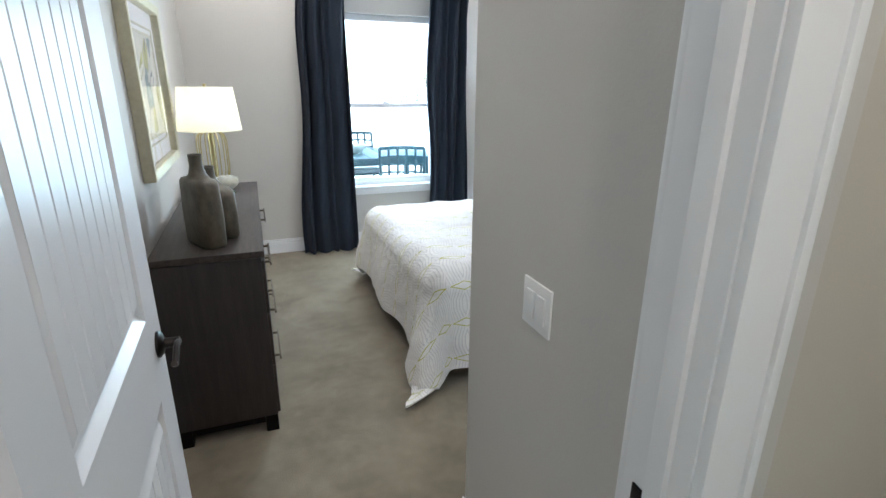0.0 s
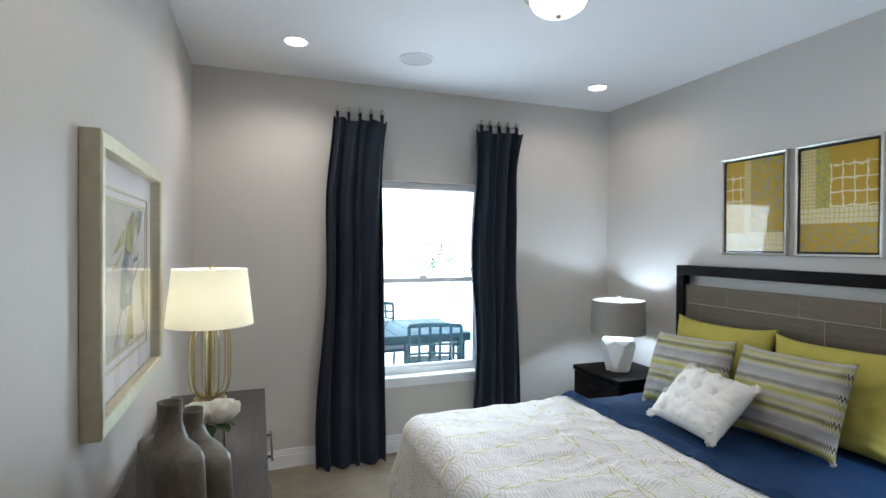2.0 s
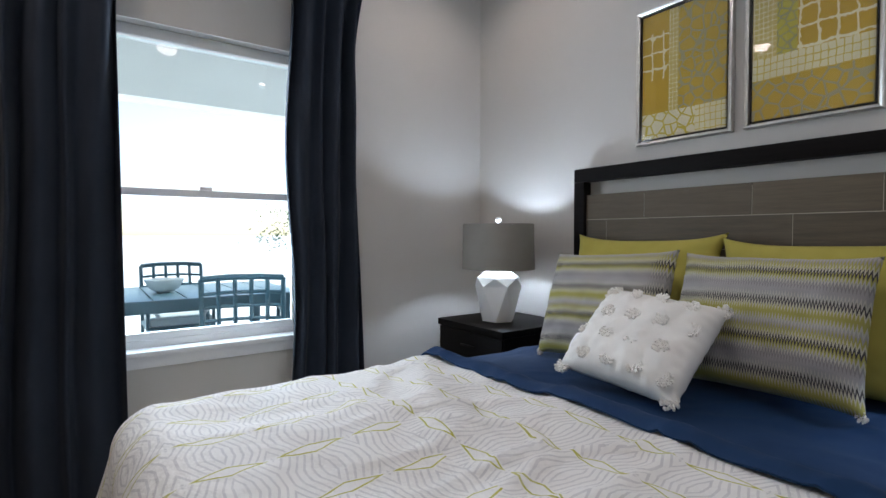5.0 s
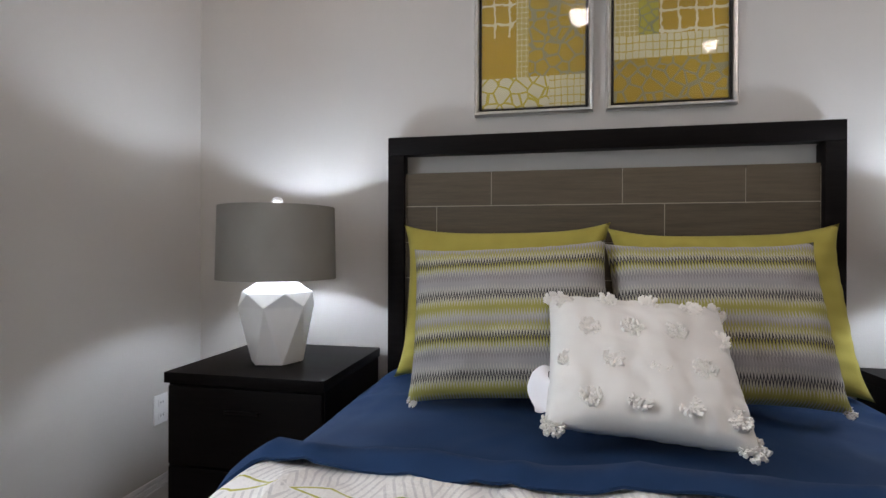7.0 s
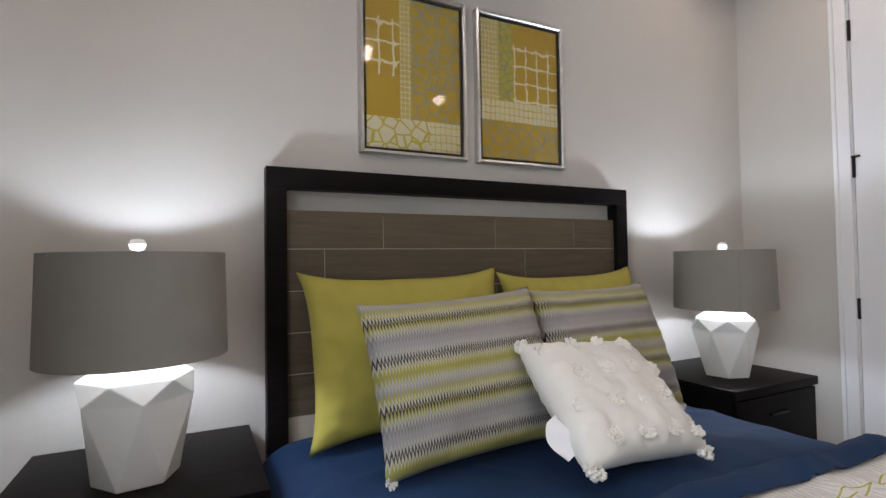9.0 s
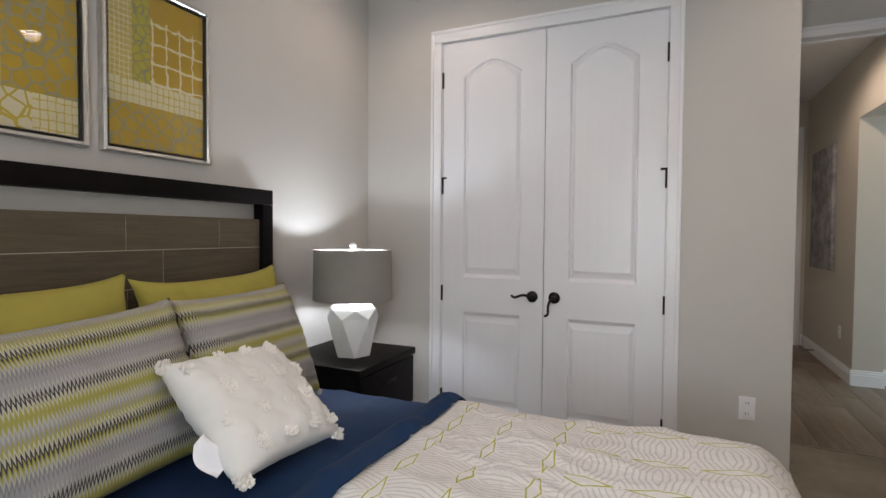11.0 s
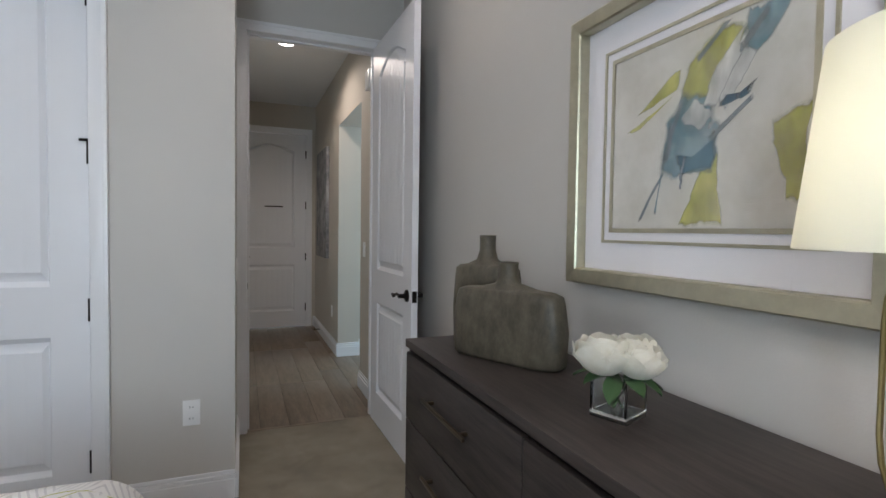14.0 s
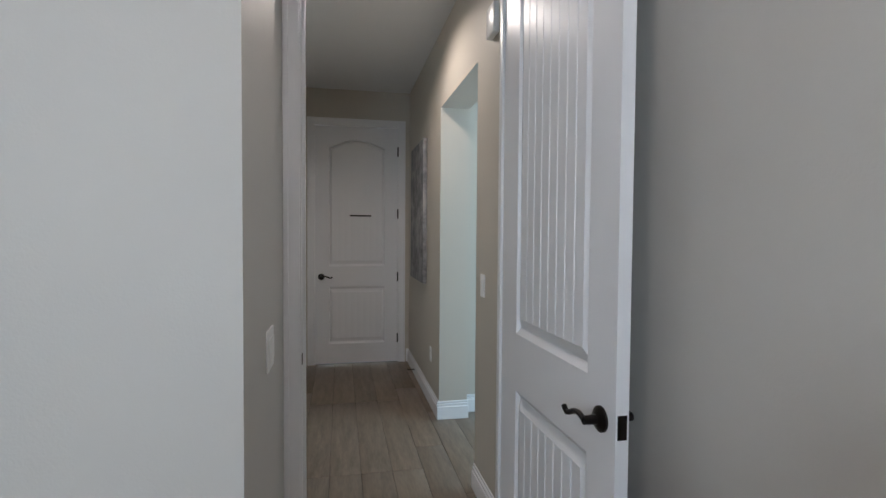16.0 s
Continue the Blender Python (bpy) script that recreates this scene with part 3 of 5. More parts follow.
LEAFW = (CX1 - CX0) / 2 - 0.004
casing("trim_closet", CX0, CX1, S_WALL, DH, 0.072, 1)
jamb("jamb_closet", CX0, CX1, 1.75, S_WALL, DH)
leaf("door_1", LEAFW, DH - 0.012, 0.035, pose(CX0 + 0.002, S_WALL - 0.006, 0.008), "closed white arch-panel closet door beside its twin", -0.003, 0.79, 1.00, LEAFW - 0.062, (1,), 1, 66, 1, stop=True)
leaf("door_2", LEAFW, DH - 0.012, 0.035, pose(CX1 - 0.002 - LEAFW, S_WALL - 0.006, 0.008), "closed white arch-panel closet door by the nightstand", LEAFW + 0.003, 0.79, 1.00, 0.062, (1,), 1, -4, 1, stop=True)

casing("trim_entry", OX0, OX1, 1.10, DH, 0.06, 1)
casing("trim_entry_hall", OX0, OX1, 0.98, DH, 0.06, -1, 0.092)
jamb("jamb_entry", OX0, OX1, 0.98, 1.10, DH)
entry = leaf("door_3", 0.80, DH - 0.012, 0.035, pose(0.455, 1.112, 0.01, 0, 0, 91.0), "open white arch-panel bedroom door against the wall", 0.0, 0.79, 1.00, 0.735, (1, -1), -1, 0, 1, groove=0.38)
part("latch_plate", boxes((0.7985, 0.802, -0.030, -0.005, 0.875, 0.935), bevel=0.001), BRONZE, entry, "dark bronze latch plate")
setting("strike_plate", boxes((OX1 - 0.0025, OX1 + 0.001, 1.055, 1.078, 0.885, 0.925), bevel=0.001), BRONZE, "dark bronze strike plate in the jamb", "strike plate")

casing("trim_hall_end", 0.53, 1.38, FAR, 2.46, 0.075, 1)
jamb("jamb_hall_end", 0.53, 1.38, FAR - 0.12, FAR, 2.46)
leaf("door_4", 0.844, 2.448, 0.035, pose(0.533, FAR - 0.004, 0.006), "closed white arch-panel door at the hall end", -0.002, 0.80, 1.01, 0.784, (1,), -1, 0, 1)
setting("door_sign", boxes((0.81, 1.03, FAR - 0.002, FAR + 0.004, 1.535, 1.55), bevel=0.001), BRONZE, "thin dark plaque on the hall door", "sign")

# ---- window ----
win = thing("window_1", pose(0, 0, 0), "white single-hung window with a painted sill", "window", kind="structure")
wy0, wy1 = 5.40, 5.45
part("window_frame", boxes((WX0, WX0 + 0.045, wy0, wy1 + 0.02, WZ0, WZ1), (WX1 - 0.045, WX1, wy0, wy1 + 0.02, WZ0, WZ1), (WX0 + 0.045, WX1 - 0.045, wy0, wy1 + 0.02, WZ1 - 0.05, WZ1), (WX0 + 0.045, WX1 - 0.045, wy0, wy1 + 0.02, WZ0, WZ0 + 0.06), bevel=0.004), VINYL, win)
part("lower_sash", boxes((WX0 + 0.045, WX0 + 0.085, wy0 + 0.002, wy0 + 0.03, 0.62, 1.35), (WX1 - 0.085, WX1 - 0.045, wy0 + 0.002, wy0 + 0.03, 0.62, 1.35), (WX0 + 0.085, WX1 - 0.085, wy0 + 0.002, wy0 + 0.03, 1.312, 1.35), (WX0 + 0.085, WX1 - 0.085, wy0 + 0.002, wy0 + 0.03, 0.62, 0.655), bevel=0.003), VINYL, win)
part("sash_lock", boxes((1.93, 1.99, wy0 - 0.012, wy0 + 0.01, 1.35, 1.368), bevel=0.004), VINYL, win)
for z0, z1, y in ((0.655, 1.312, wy0 + 0.015), (1.35, WZ1 - 0.05, wy0 + 0.035)):
    p = part("pane", quad(WX0 + 0.05, WX1 - 0.05, y, z0, z1), PANE, win, smooth=0)
    p.visible_shadow = False
part("window_sill", boxes((WX0 - 0.05, WX1 + 0.05, N_WALL - 0.035, 5.40, WZ0 + 0.002, WZ0 + 0.026), bevel=0.006), TRIM, win)
part("apron", boxes((WX0 - 0.03, WX1 + 0.03, N_WALL - 0.014, N_WALL, WZ0 - 0.055, WZ0 + 0.001), bevel=0.003), TRIM, win)


# ---- curtains ----
def curtain(x0, x1, xt0, xt1, pegs, seed):
    c = thing("curtain", pose(0, 0, 0), "dark charcoal-blue tab-top curtain hanging to the floor", "curtain", "curtains at the window")
    y0 = N_WALL - 0.085

    def f(u, w):
        z = 0.012 + 2.538 * w
        flare = max(0.0, (w - 0.78) / 0.22)
        mid = 1 - abs(w - 0.72) * 0.12
        a = (x0 + (xt0 - x0) * w ** 1.4) - 0.02 * math.sin(w * 9 + seed) * (1 - flare)
        b = (x1 + (xt1 - x1) * flare ** 2) * 1.0
        s = u + 0.035 * math.sin(2 * math.pi * (2.3 * u + 0.2 * w) + seed)
        n = 4.5
        amp = 0.042 + 0.02 * math.sin(7 * u + seed)
        wob = 0.5 * noise.noise((u * 3, w * 2.2, seed))
        y = amp * math.sin(2 * math.pi * n * u + 0.8 * math.sin(3 * w + seed) + wob * 2.2) + 0.012 * noise.noise((u * 9, w * 5, seed + 4))
        sag = -0.025 * flare * abs(math.sin(math.pi * 4 * u)) + 0.006 * math.sin(12 * u)
        return Vector((a + (b - a) * s, y0 - 0.07 * (1 - w) ** 1.5 + y * (0.9 - 0.35 * flare) * mid, z + sag * (w > 0.97)))

    ob = part("drape", sheet(f, 110, 60), CURTAIN, c, smooth=180)
    so = ob.modifiers.new("thick", "SOLIDIFY")
    so.thickness = 0.004
    for i in range(5):
        x = pegs[0] + (pegs[1] - pegs[0]) * i / 4
        z = pegs[2]
        y = N_WALL - 0.07
        bm = bmesh.new()
        tube(bm, [(x - 0.001, y - 0.017, 2.50), (x, y - 0.017, z - 0.01), (x, y - 0.012, z + 0.012), (x, y, z + 0.02), (x, y + 0.012, z + 0.01), (x, y + 0.014, 2.50)], 0.009, 6)
        part("tab", bm, CURTAIN, c)
        peg = lathe([(0.0, 0.0), (0.016, 0.0), (0.016, 0.004), (0.007, 0.008), (0.007, 0.07), (0.016, 0.076), (0.019, 0.088), (0.014, 0.1), (0.0, 0.104)], 14)
        bmesh.ops.transform(peg, matrix=pose(x, N_WALL, z, 90), verts=peg.verts[:])
        part("peg", peg, NICKEL, c, "brushed nickel wall peg")


curtain(1.10, 1.585, 1.205, 1.63, (1.25, 1.582, 2.60), 0.4)
curtain(2.305, 2.735, 2.35, 2.80, (2.405, 2.722, 2.60), 2.1)


# ---- wall plates ----
def plate(name, m, w, label, kind):
    p = thing(name, m, label, kind, kind="")
    part("cover", boxes((-w / 2, w / 2, 0, 0.006, -0.058, 0.058), bevel=0.0025), PLATE, p)
    return p


def outlet(m):
    p = plate("outlet", m, 0.072, "white duplex wall outlet above the baseboard", "outlet")
    for z in (-0.026, 0.026):
        part("socket", boxes((-0.017, 0.017, 0.006, 0.0085, z - 0.014, z + 0.014), bevel=0.001), PLATE, p)
        for dx in (-0.006, 0.006):
            part("slot", boxes((dx - 0.0012, dx + 0.0012, 0.0086, 0.0092, z - 0.004, z + 0.006)), SLOT, p)


def switch(m, n):
    p = plate("light_switch", m, 0.072 + 0.046 * (n - 1), "white rocker light switch plate on the wall", "switch")
    for i in range(n):
        x = (i - (n - 1) / 2) * 0.046
        b = boxes((x - 0.0165, x + 0.0165, 0.006, 0.010, -0.033, 0.033), bevel=0.0015)
        part("rocker", b, PLATE, p)


outlet(pose(0.665, N_WALL, 0.408, 0, 0, 180))
outlet(pose(3.46, N_WALL, 0.40, 0, 0, 180))
outlet(pose(1.502, S_WALL, 0.423))
outlet(pose(HX, -0.95, 0.40, 0, 0, -90))
switch(pose(1.32, 1.488, 1.043, 0, 0, 90), 2)
switch(pose(HX, 0.54, 1.11, 0, 0, -90), 1)
chime = thing("door_chime", pose(HX, 0.72, 2.36, 0, 0, -90), "small white chime box high on the hall wall", "chime")
part("case", boxes((-0.06, 0.06, 0, 0.035, -0.07, 0.07), bevel=0.012), PLATE, chime)
stopper = thing("door_stop", pose(HX + 0.016, -1.75, 0.06), "small dark door stop on the hall baseboard", "door stop")
part("rod", tube(bmesh.new(), [(0, 0, 0), (0.07, 0, 0)], 0.005), BRONZE, stopper)

# ---- ceiling fittings ----
for x, y in ((0.918, 4.672), (3.146, 4.758), (0.92, 2.42), (3.14, 2.42), (0.944, -0.106)):
    c = thing("downlight", pose(x, y, CEIL), "round white recessed downlight, switched on", "downlight", "recessed downlights")
    part("ring", lathe([(0.062, -0.002), (0.085, 0.0), (0.085, -0.004), (0.066, -0.009), (0.062, -0.002)], 36), TRIM, c)
    part("lens", lathe([(0.0, -0.004), (0.063, -0.004), (0.063, -0.001), (0.0, -0.001)], 32), LED, c, "glowing white lens")
sp = thing("ceiling_speaker", pose(1.678, 4.698, CEIL), "round white flush ceiling speaker with a perforated grille", "speaker")
part("ring", lathe([(0.103, 0.0), (0.113, 0.0), (0.113, -0.005), (0.104, -0.007), (0.103, 0.0)], 40), CEILING, sp)
SPEAKER = paint("speaker_grille", (0.55, 0.56, 0.57), 0.7, 0.02, 700, 0.8)
part("grille", lathe([(0.0, -0.005), (0.103, -0.004), (0.103, 0.0), (0.0, 0.0)], 40), SPEAKER, sp)
dm = thing("ceiling_light", pose(2.03, 3.58, CEIL), "flush dome ceiling light with a brushed nickel band", "ceiling light")
part("band", lathe([(0.165, 0.0), (0.17, -0.012), (0.17, -0.03), (0.158, -0.045), (0.148, -0.05), (0.138, -0.045), (0.138, 0.0)], 48), NICKEL, dm)
part("bowl", lathe([(0.138, -0.042), (0.134, -0.07), (0.118, -0.098), (0.09, -0.118), (0.05, -0.13), (0.0, -0.134)], 40), DOME, dm, "glowing frosted white glass bowl").visible_shadow = True
part("knob", lathe([(0.0, -0.132), (0.012, -0.134), (0.014, -0.142), (0.007, -0.15), (0.0, -0.154)], 16), NICKEL, dm)


# ---- bed ----
BX0, BY0, BY1, BZ = 1.56, 2.85, 4.43, 0.61
bed = thing("bed", pose(0, 0, 0), "queen bed with dark frame and grey-brown plank headboard", "bed")
hx0, hx1 = 3.615, 3.675
part("left_post", boxes((hx0, hx1, 4.37, 4.435, 0, 1.405), bevel=0.003), ESPRESSO, bed)
part("right_post", boxes((hx0, hx1, 2.846, 2.911, 0, 1.405), bevel=0.003), ESPRESSO, bed)
part("top_rail", boxes((hx0, hx1, 2.846, 4.435, 1.406, 1.476), bevel=0.003), ESPRESSO, bed)
hp = part("headboard_panel", boxes((3.6386, 3.665, 2.912, 4.369, 0.30, 1.325)), PALEJOINT, bed, "pale backing showing between the planks")
part("base", boxes((1.72, 3.61, 2.93, 4.35, 0.06, 0.26), bevel=0.01), SLOT, bed, "black fabric bed base")
for x in (1.76, 3.5):
    for y in (2.99, 4.29):
        part("leg", boxes((x - 0.03, x + 0.03, y - 0.03, y + 0.03, 0.003, 0.06)), ESPRESSO, bed)
part("mattress", boxes((1.62, 3.61, 2.90, 4.38, 0.262, 0.535), bevel=0.05), WHITEFAB, bed)
rows = [(1.207, 1.336, (4.03, 3.553, 3.145)), (1.066, 1.204, (4.243, 3.409)), (0.927, 1.063, (3.98, 3.55, 3.1)), (0.79, 0.924, (4.2, 3.4)), (0.65, 0.787, (3.9, 3.3))]
for z0, z1, cuts in rows:
    ys = [4.368, *cuts, 2.913]
    for a, b in zip(ys, ys[1:]):
        part("plank", boxes((3.6375, 3.6450, b + 0.0012, a - 0.0012, z0, z1)), HEADWOOD, bed)


def cloth(x_head, x_foot, drop_side, drop_foot, top, seed, puff=0.02, flare=0.16):
    L = x_head - x_foot
    W = BY1 - BY0
    R = 0.11
    mid = (BY0 + BY1) / 2

    def f(u, w):
        s = u * (L + drop_foot)
        v = (w - 0.5) * (W + 2 * drop_side)
        ex = max(0.0, s - (L - R * 0.6)) if drop_foot > 0 else 0.0
        ey = max(0.0, abs(v) - (W / 2 - R * 0.6))
        e = math.hypot(ex, ey)
        x0, y0 = min(s, L - R * 0.6 if drop_foot > 0 else L), max(-(W / 2 - R * 0.6), min(W / 2 - R * 0.6, v))
        if e > 0:
            nx, ny = ex / e, (ey / e) * (1 if v > 0 else -1)
        else:
            nx = ny = 0.0
        arc = min(e / R, math.pi / 2)
        rest = max(0.0, e - R * math.pi / 2)
        hang = min(1.0, rest / 0.3)
        along = s * 3.1 if ey > ex else v * 3.1
        fold = hang * (0.030 * math.sin(2.4 * along + seed) + 0.020 * noise.noise((s * 6, v * 6, seed)))
        out = R * math.sin(arc) + rest * (flare + (0.26 if v < 0 else 0.0) * (2 * abs(nx * ny)) ** 1.5) + fold
        z = top - R * (1 - math.cos(arc)) - rest * 0.985
        if z < 0.022:
            out += (0.022 - z) * 0.6
            z = 0.022 + 0.012 * (1 + noise.noise((s * 9, v * 9, seed)))
        crown = max(0.0, 1 - (abs(v) / (W / 2)) ** 3)
        z += (1 - min(1, e / R)) * (0.02 * crown + puff * (noise.noise((s * 2.4, v * 2.4, seed)) + 1.25 * (1 - min(1, abs(noise.noise((s * 2.0 + v * 3.5, v * 6.0 - s * 3.0, seed + 8))) * 4)) ** 2 * max(0.15, 1 - s * 1.1) * min(1, s / 0.3) + 0.6 * noise.noise((s * 6.5 + v * 2, v * 5, seed + 3)) + 0.25 * abs(noise.noise((s * 13, v * 11, seed + 5)))))
        return Vector((x_head - x0 - nx * out, mid + y0 + ny * out, z))

    def uv(u, w):
        return (u * (L + drop_foot), w * (W + 2 * drop_side))

    return f, uv


f, uv = cloth(2.68, BX0, 0.50, 0.46, 0.592, 1.7, 0.025)
dv = tagged(new("duvet", mesh_of("duvet", sheet(f, 110, 150, uv), DUVET, 180)), "white duvet with gold and grey geometric print, draped over the bed", "duvet")
so = dv.modifiers.new("thick", "SOLIDIFY")
so.thickness, so.offset = 0.012, 1
f, uv = cloth(3.60, 2.60, 0.44, 0.0, 0.575, 5.2, 0.012, 0.10)
bs = tagged(new("sheet", mesh_of("sheet", sheet(f, 60, 120, uv), BLUE, 180)), "navy blue sheet covering the head of the bed", "sheet")


# turned-back blue hem lying over the duvet's edge
def hem(u, w):
    a = (u - 0.5) * math.pi
    v = (w - 0.5) * 2.5
    g, _ = cloth(2.68, BX0, 0.50, 0.46, 0.596, 1.7, 0.025)
    s = (0.03 + 0.10 * u) + 0.03 * noise.noise((v * 2.2, 0, 2.0)) + 0.006 * math.sin(v * 9)
    p = g(s / (2.68 - BX0 + 0.46), 0.5 + v / (BY1 - BY0 + 1.00))
    q = g(0.12, 0.5 + v / (BY1 - BY0 + 1.00))
    lift = 0.020 + 0.016 * math.cos(a)
    side = max(0.0, abs(v) - 0.74)
    return p + Vector((0.06, (1 if v > 0 else -1) * lift * min(1, side * 6), lift * (1 - min(1, side * 4))))


hm = tagged(new("blanket_fold", mesh_of("blanket_fold", sheet(hem, 12, 120), BLUE, 180)), "navy blue turned-back fold across the duvet", "blanket")
so = hm.modifiers.new("thick", "SOLIDIFY")
so.thickness = 0.008


# ---- pillows ----
def pillow_bm(w, h, t, seed, pinch=0.06, n=40, ear=2.0):
    bm = bmesh.new()
    layer = bm.loops.layers.uv.new("UVMap")

    def pt(i, j, s):
        u, v = 2 * i / n - 1, 2 * j / n - 1
        fu, fv = 1 - abs(u) ** 2.6, 1 - abs(v) ** 2.6
        th = t / 2 * (max(0, fu) * max(0, fv)) ** 0.42
        x = u * w / 2 * (1 - 0.7 * pinch * (1 - abs(v) ** ear))
        z = v * h / 2 * (1 - pinch * (1 - abs(u) ** ear))
        rim = min(1.0, 6 * min(1 - abs(u), 1 - abs(v)))
        pucker = max(0.0, 1 - 3.5 * min(1 - abs(u), 1 - abs(v)))
        th += 0.006 * pucker * rim * math.sin((u if abs(v) > abs(u) else v) * 31 + seed)
        th += rim * 0.013 * noise.noise((u * 3, v * 3, seed + s)) + rim * 0.006 * noise.noise((u * 8, v * 6, seed))
        return Vector((x, s * max(th, 0.0), z))

    for s in (1, -1):
        vs = [[bm.verts.new(pt(i, j, s)) for j in range(n + 1)] for i in range(n + 1)]
        for i in range(n):
            for j in range(n):
                fc = bm.faces.new((vs[i][j], vs[i + 1][j], vs[i + 1][j + 1], vs[i][j + 1]))
                for lp, (a, b) in zip(fc.loops, ((i, j), (i + 1, j), (i + 1, j + 1), (i, j + 1))):
                    lp[layer].uv = (a / n, b / n)
    bmesh.ops.remove_doubles(bm, verts=bm.verts[:], dist=0.0005)
    return bm


def pillow(name, centre, w, h, t, lean, yaw, roll, material, label, seed, pinch=0.06, ear=2.0):
    # local y of the pillow looks towards the foot of the bed
    m = pose(*centre, 0, 0, 90 + yaw) @ pose(0, 0, 0, lean, roll, 0)
    p = thing(name, m, label, "pillow", "pillows on the bed")
    part("cushion", pillow_bm(w, h, t, seed, pinch, 40, ear), material, p, smooth=180)
    return p


pillow("pillow", (3.49, 3.975, 0.862), 0.75, 0.56, 0.17, 15, 0, 0.5, YELLOW, "plump mustard yellow pillow leaning on the headboard", 1, 0.13, 3.4)
pillow("pillow", (3.48, 3.245, 0.852), 0.73, 0.56, 0.17, 16, 3, 1, YELLOW, "plump mustard yellow pillow leaning on the headboard", 2, 0.13, 3.4)
s1 = pillow("pillow", (3.20, 3.935, 0.833), 0.59, 0.475, 0.17, 21, 0, 3, STRIPES, "striped grey and mustard woven square pillow", 3, 0.07, 3.0)
s2 = pillow("pillow", (3.25, 3.355, 0.84), 0.58, 0.475, 0.17, 22, 2, 0.5, STRIPES, "striped grey and mustard woven square pillow by the closet", 4, 0.07, 3.0)
wp = pillow("pillow", (2.97, 3.612, 0.771), 0.43, 0.39, 0.16, 50, 1, -4, WHITEFAB, "white tufted square pillow with corner tassels", 7, 0.06)


def tuft_bm(r, seed, n=60):
    rnd = random.Random(seed)
    bm = bmesh.new()
    for i in range(n):
        a, q = rnd.uniform(0, 6.28), r * math.sqrt(rnd.random())
        c = Vector((q * math.cos(a), 0, q * math.sin(a)))
        d = Vector((c.x * 0.25, 0.006 + rnd.random() * 0.006, c.z * 0.25 - 0.002))
        tube(bm, [c, c + d * 0.6, c + d + Vector((0, -0.002, -0.003))], 0.0036, 5)
    return bm


tufts = [mesh_of("tuft", tuft_bm(0.021, i), TUFT) for i in range(4)]
i = 0
for r in range(4):
    for c in range(4):
        u, v = (c - 1.5) / 2 * 0.95 + (0.12 if r % 2 else -0.12), (r - 1.5) / 2 * 1.0
        fu, fv = max(0.02, 1 - abs(u) ** 2.6), max(0.02, 1 - abs(v) ** 2.6)
        o = new("tuft", tufts[i % 4])
        o.parent = wp
        o.matrix_basis = pose(u * 0.205, 0.075 * (fu * fv) ** 0.42 - 0.002, v * 0.188, 0, i * 67, 0)
        i += 1
for sx in (-1, 1):
    for sz in (-1, 1):
        o = new("tassel", tufts[(sx + sz) % 4])
        o.parent = wp
        o.matrix_basis = pose(sx * 0.198, -0.004, sz * 0.186) @ Matrix.Diagonal((1.1, 1.6, 1.1, 1))
for s in (s1, s2):
    for sx in (-1, 1):
        o = new("tassel", tufts[1])
        o.parent = s
        o.matrix_basis = pose(sx * 0.28, -0.004, -0.232) @ Matrix.Diagonal((0.6, 1.2, 0.6, 1))


def tag(u, w):
    return Vector((0.20 + 0.045 * u + 0.01 * math.sin(w * 5), -0.012 + 0.02 * math.sin(u * 3 + w * 3), -0.03 - 0.10 * w - 0.02 * u))


tg = part("care_label", sheet(tag, 6, 10), MAT, wp, "white paper care label")


# ---- nightstands and lamps ----
def nightstand(x0, y0, label):
    n = thing("nightstand", pose(x0, y0, 0), label, "nightstand", "nightstands beside the bed")
    w, d, h = 0.56, 0.525, 0.637
    part("top", boxes((-0.006, d, 0, w, h - 0.035, h), bevel=0.002), ESPRESSO, n)
    part("body", boxes((0.012, d - 0.004, 0.006, w - 0.006, 0.06, h - 0.038), bevel=0.002), ESPRESSO, n)
    for z0, z1 in ((0.075, 0.33), (0.338, h - 0.044)):
        dr = part("drawer", boxes((0.0, 0.0115, 0.012, w - 0.012, z0, z1), bevel=0.002), ESPRESSO, n)
        part("handle", boxes((-0.012, -0.0005, w / 2 - 0.06, w / 2 + 0.06, (z0 + z1) / 2 + 0.05, (z0 + z1) / 2 + 0.06), bevel=0.002), BRONZE, dr)
    for x in (0.03, d - 0.05):
        for y in (0.03, w - 0.06):
            part("leg", boxes((x, x + 0.03, y, y + 0.03, 0.0, 0.059)), ESPRESSO, n)


nightstand(3.150, 4.485, "dark espresso nightstand with two drawers by the window")
nightstand(3.165, 2.225, "dark espresso nightstand with two drawers by the closet")


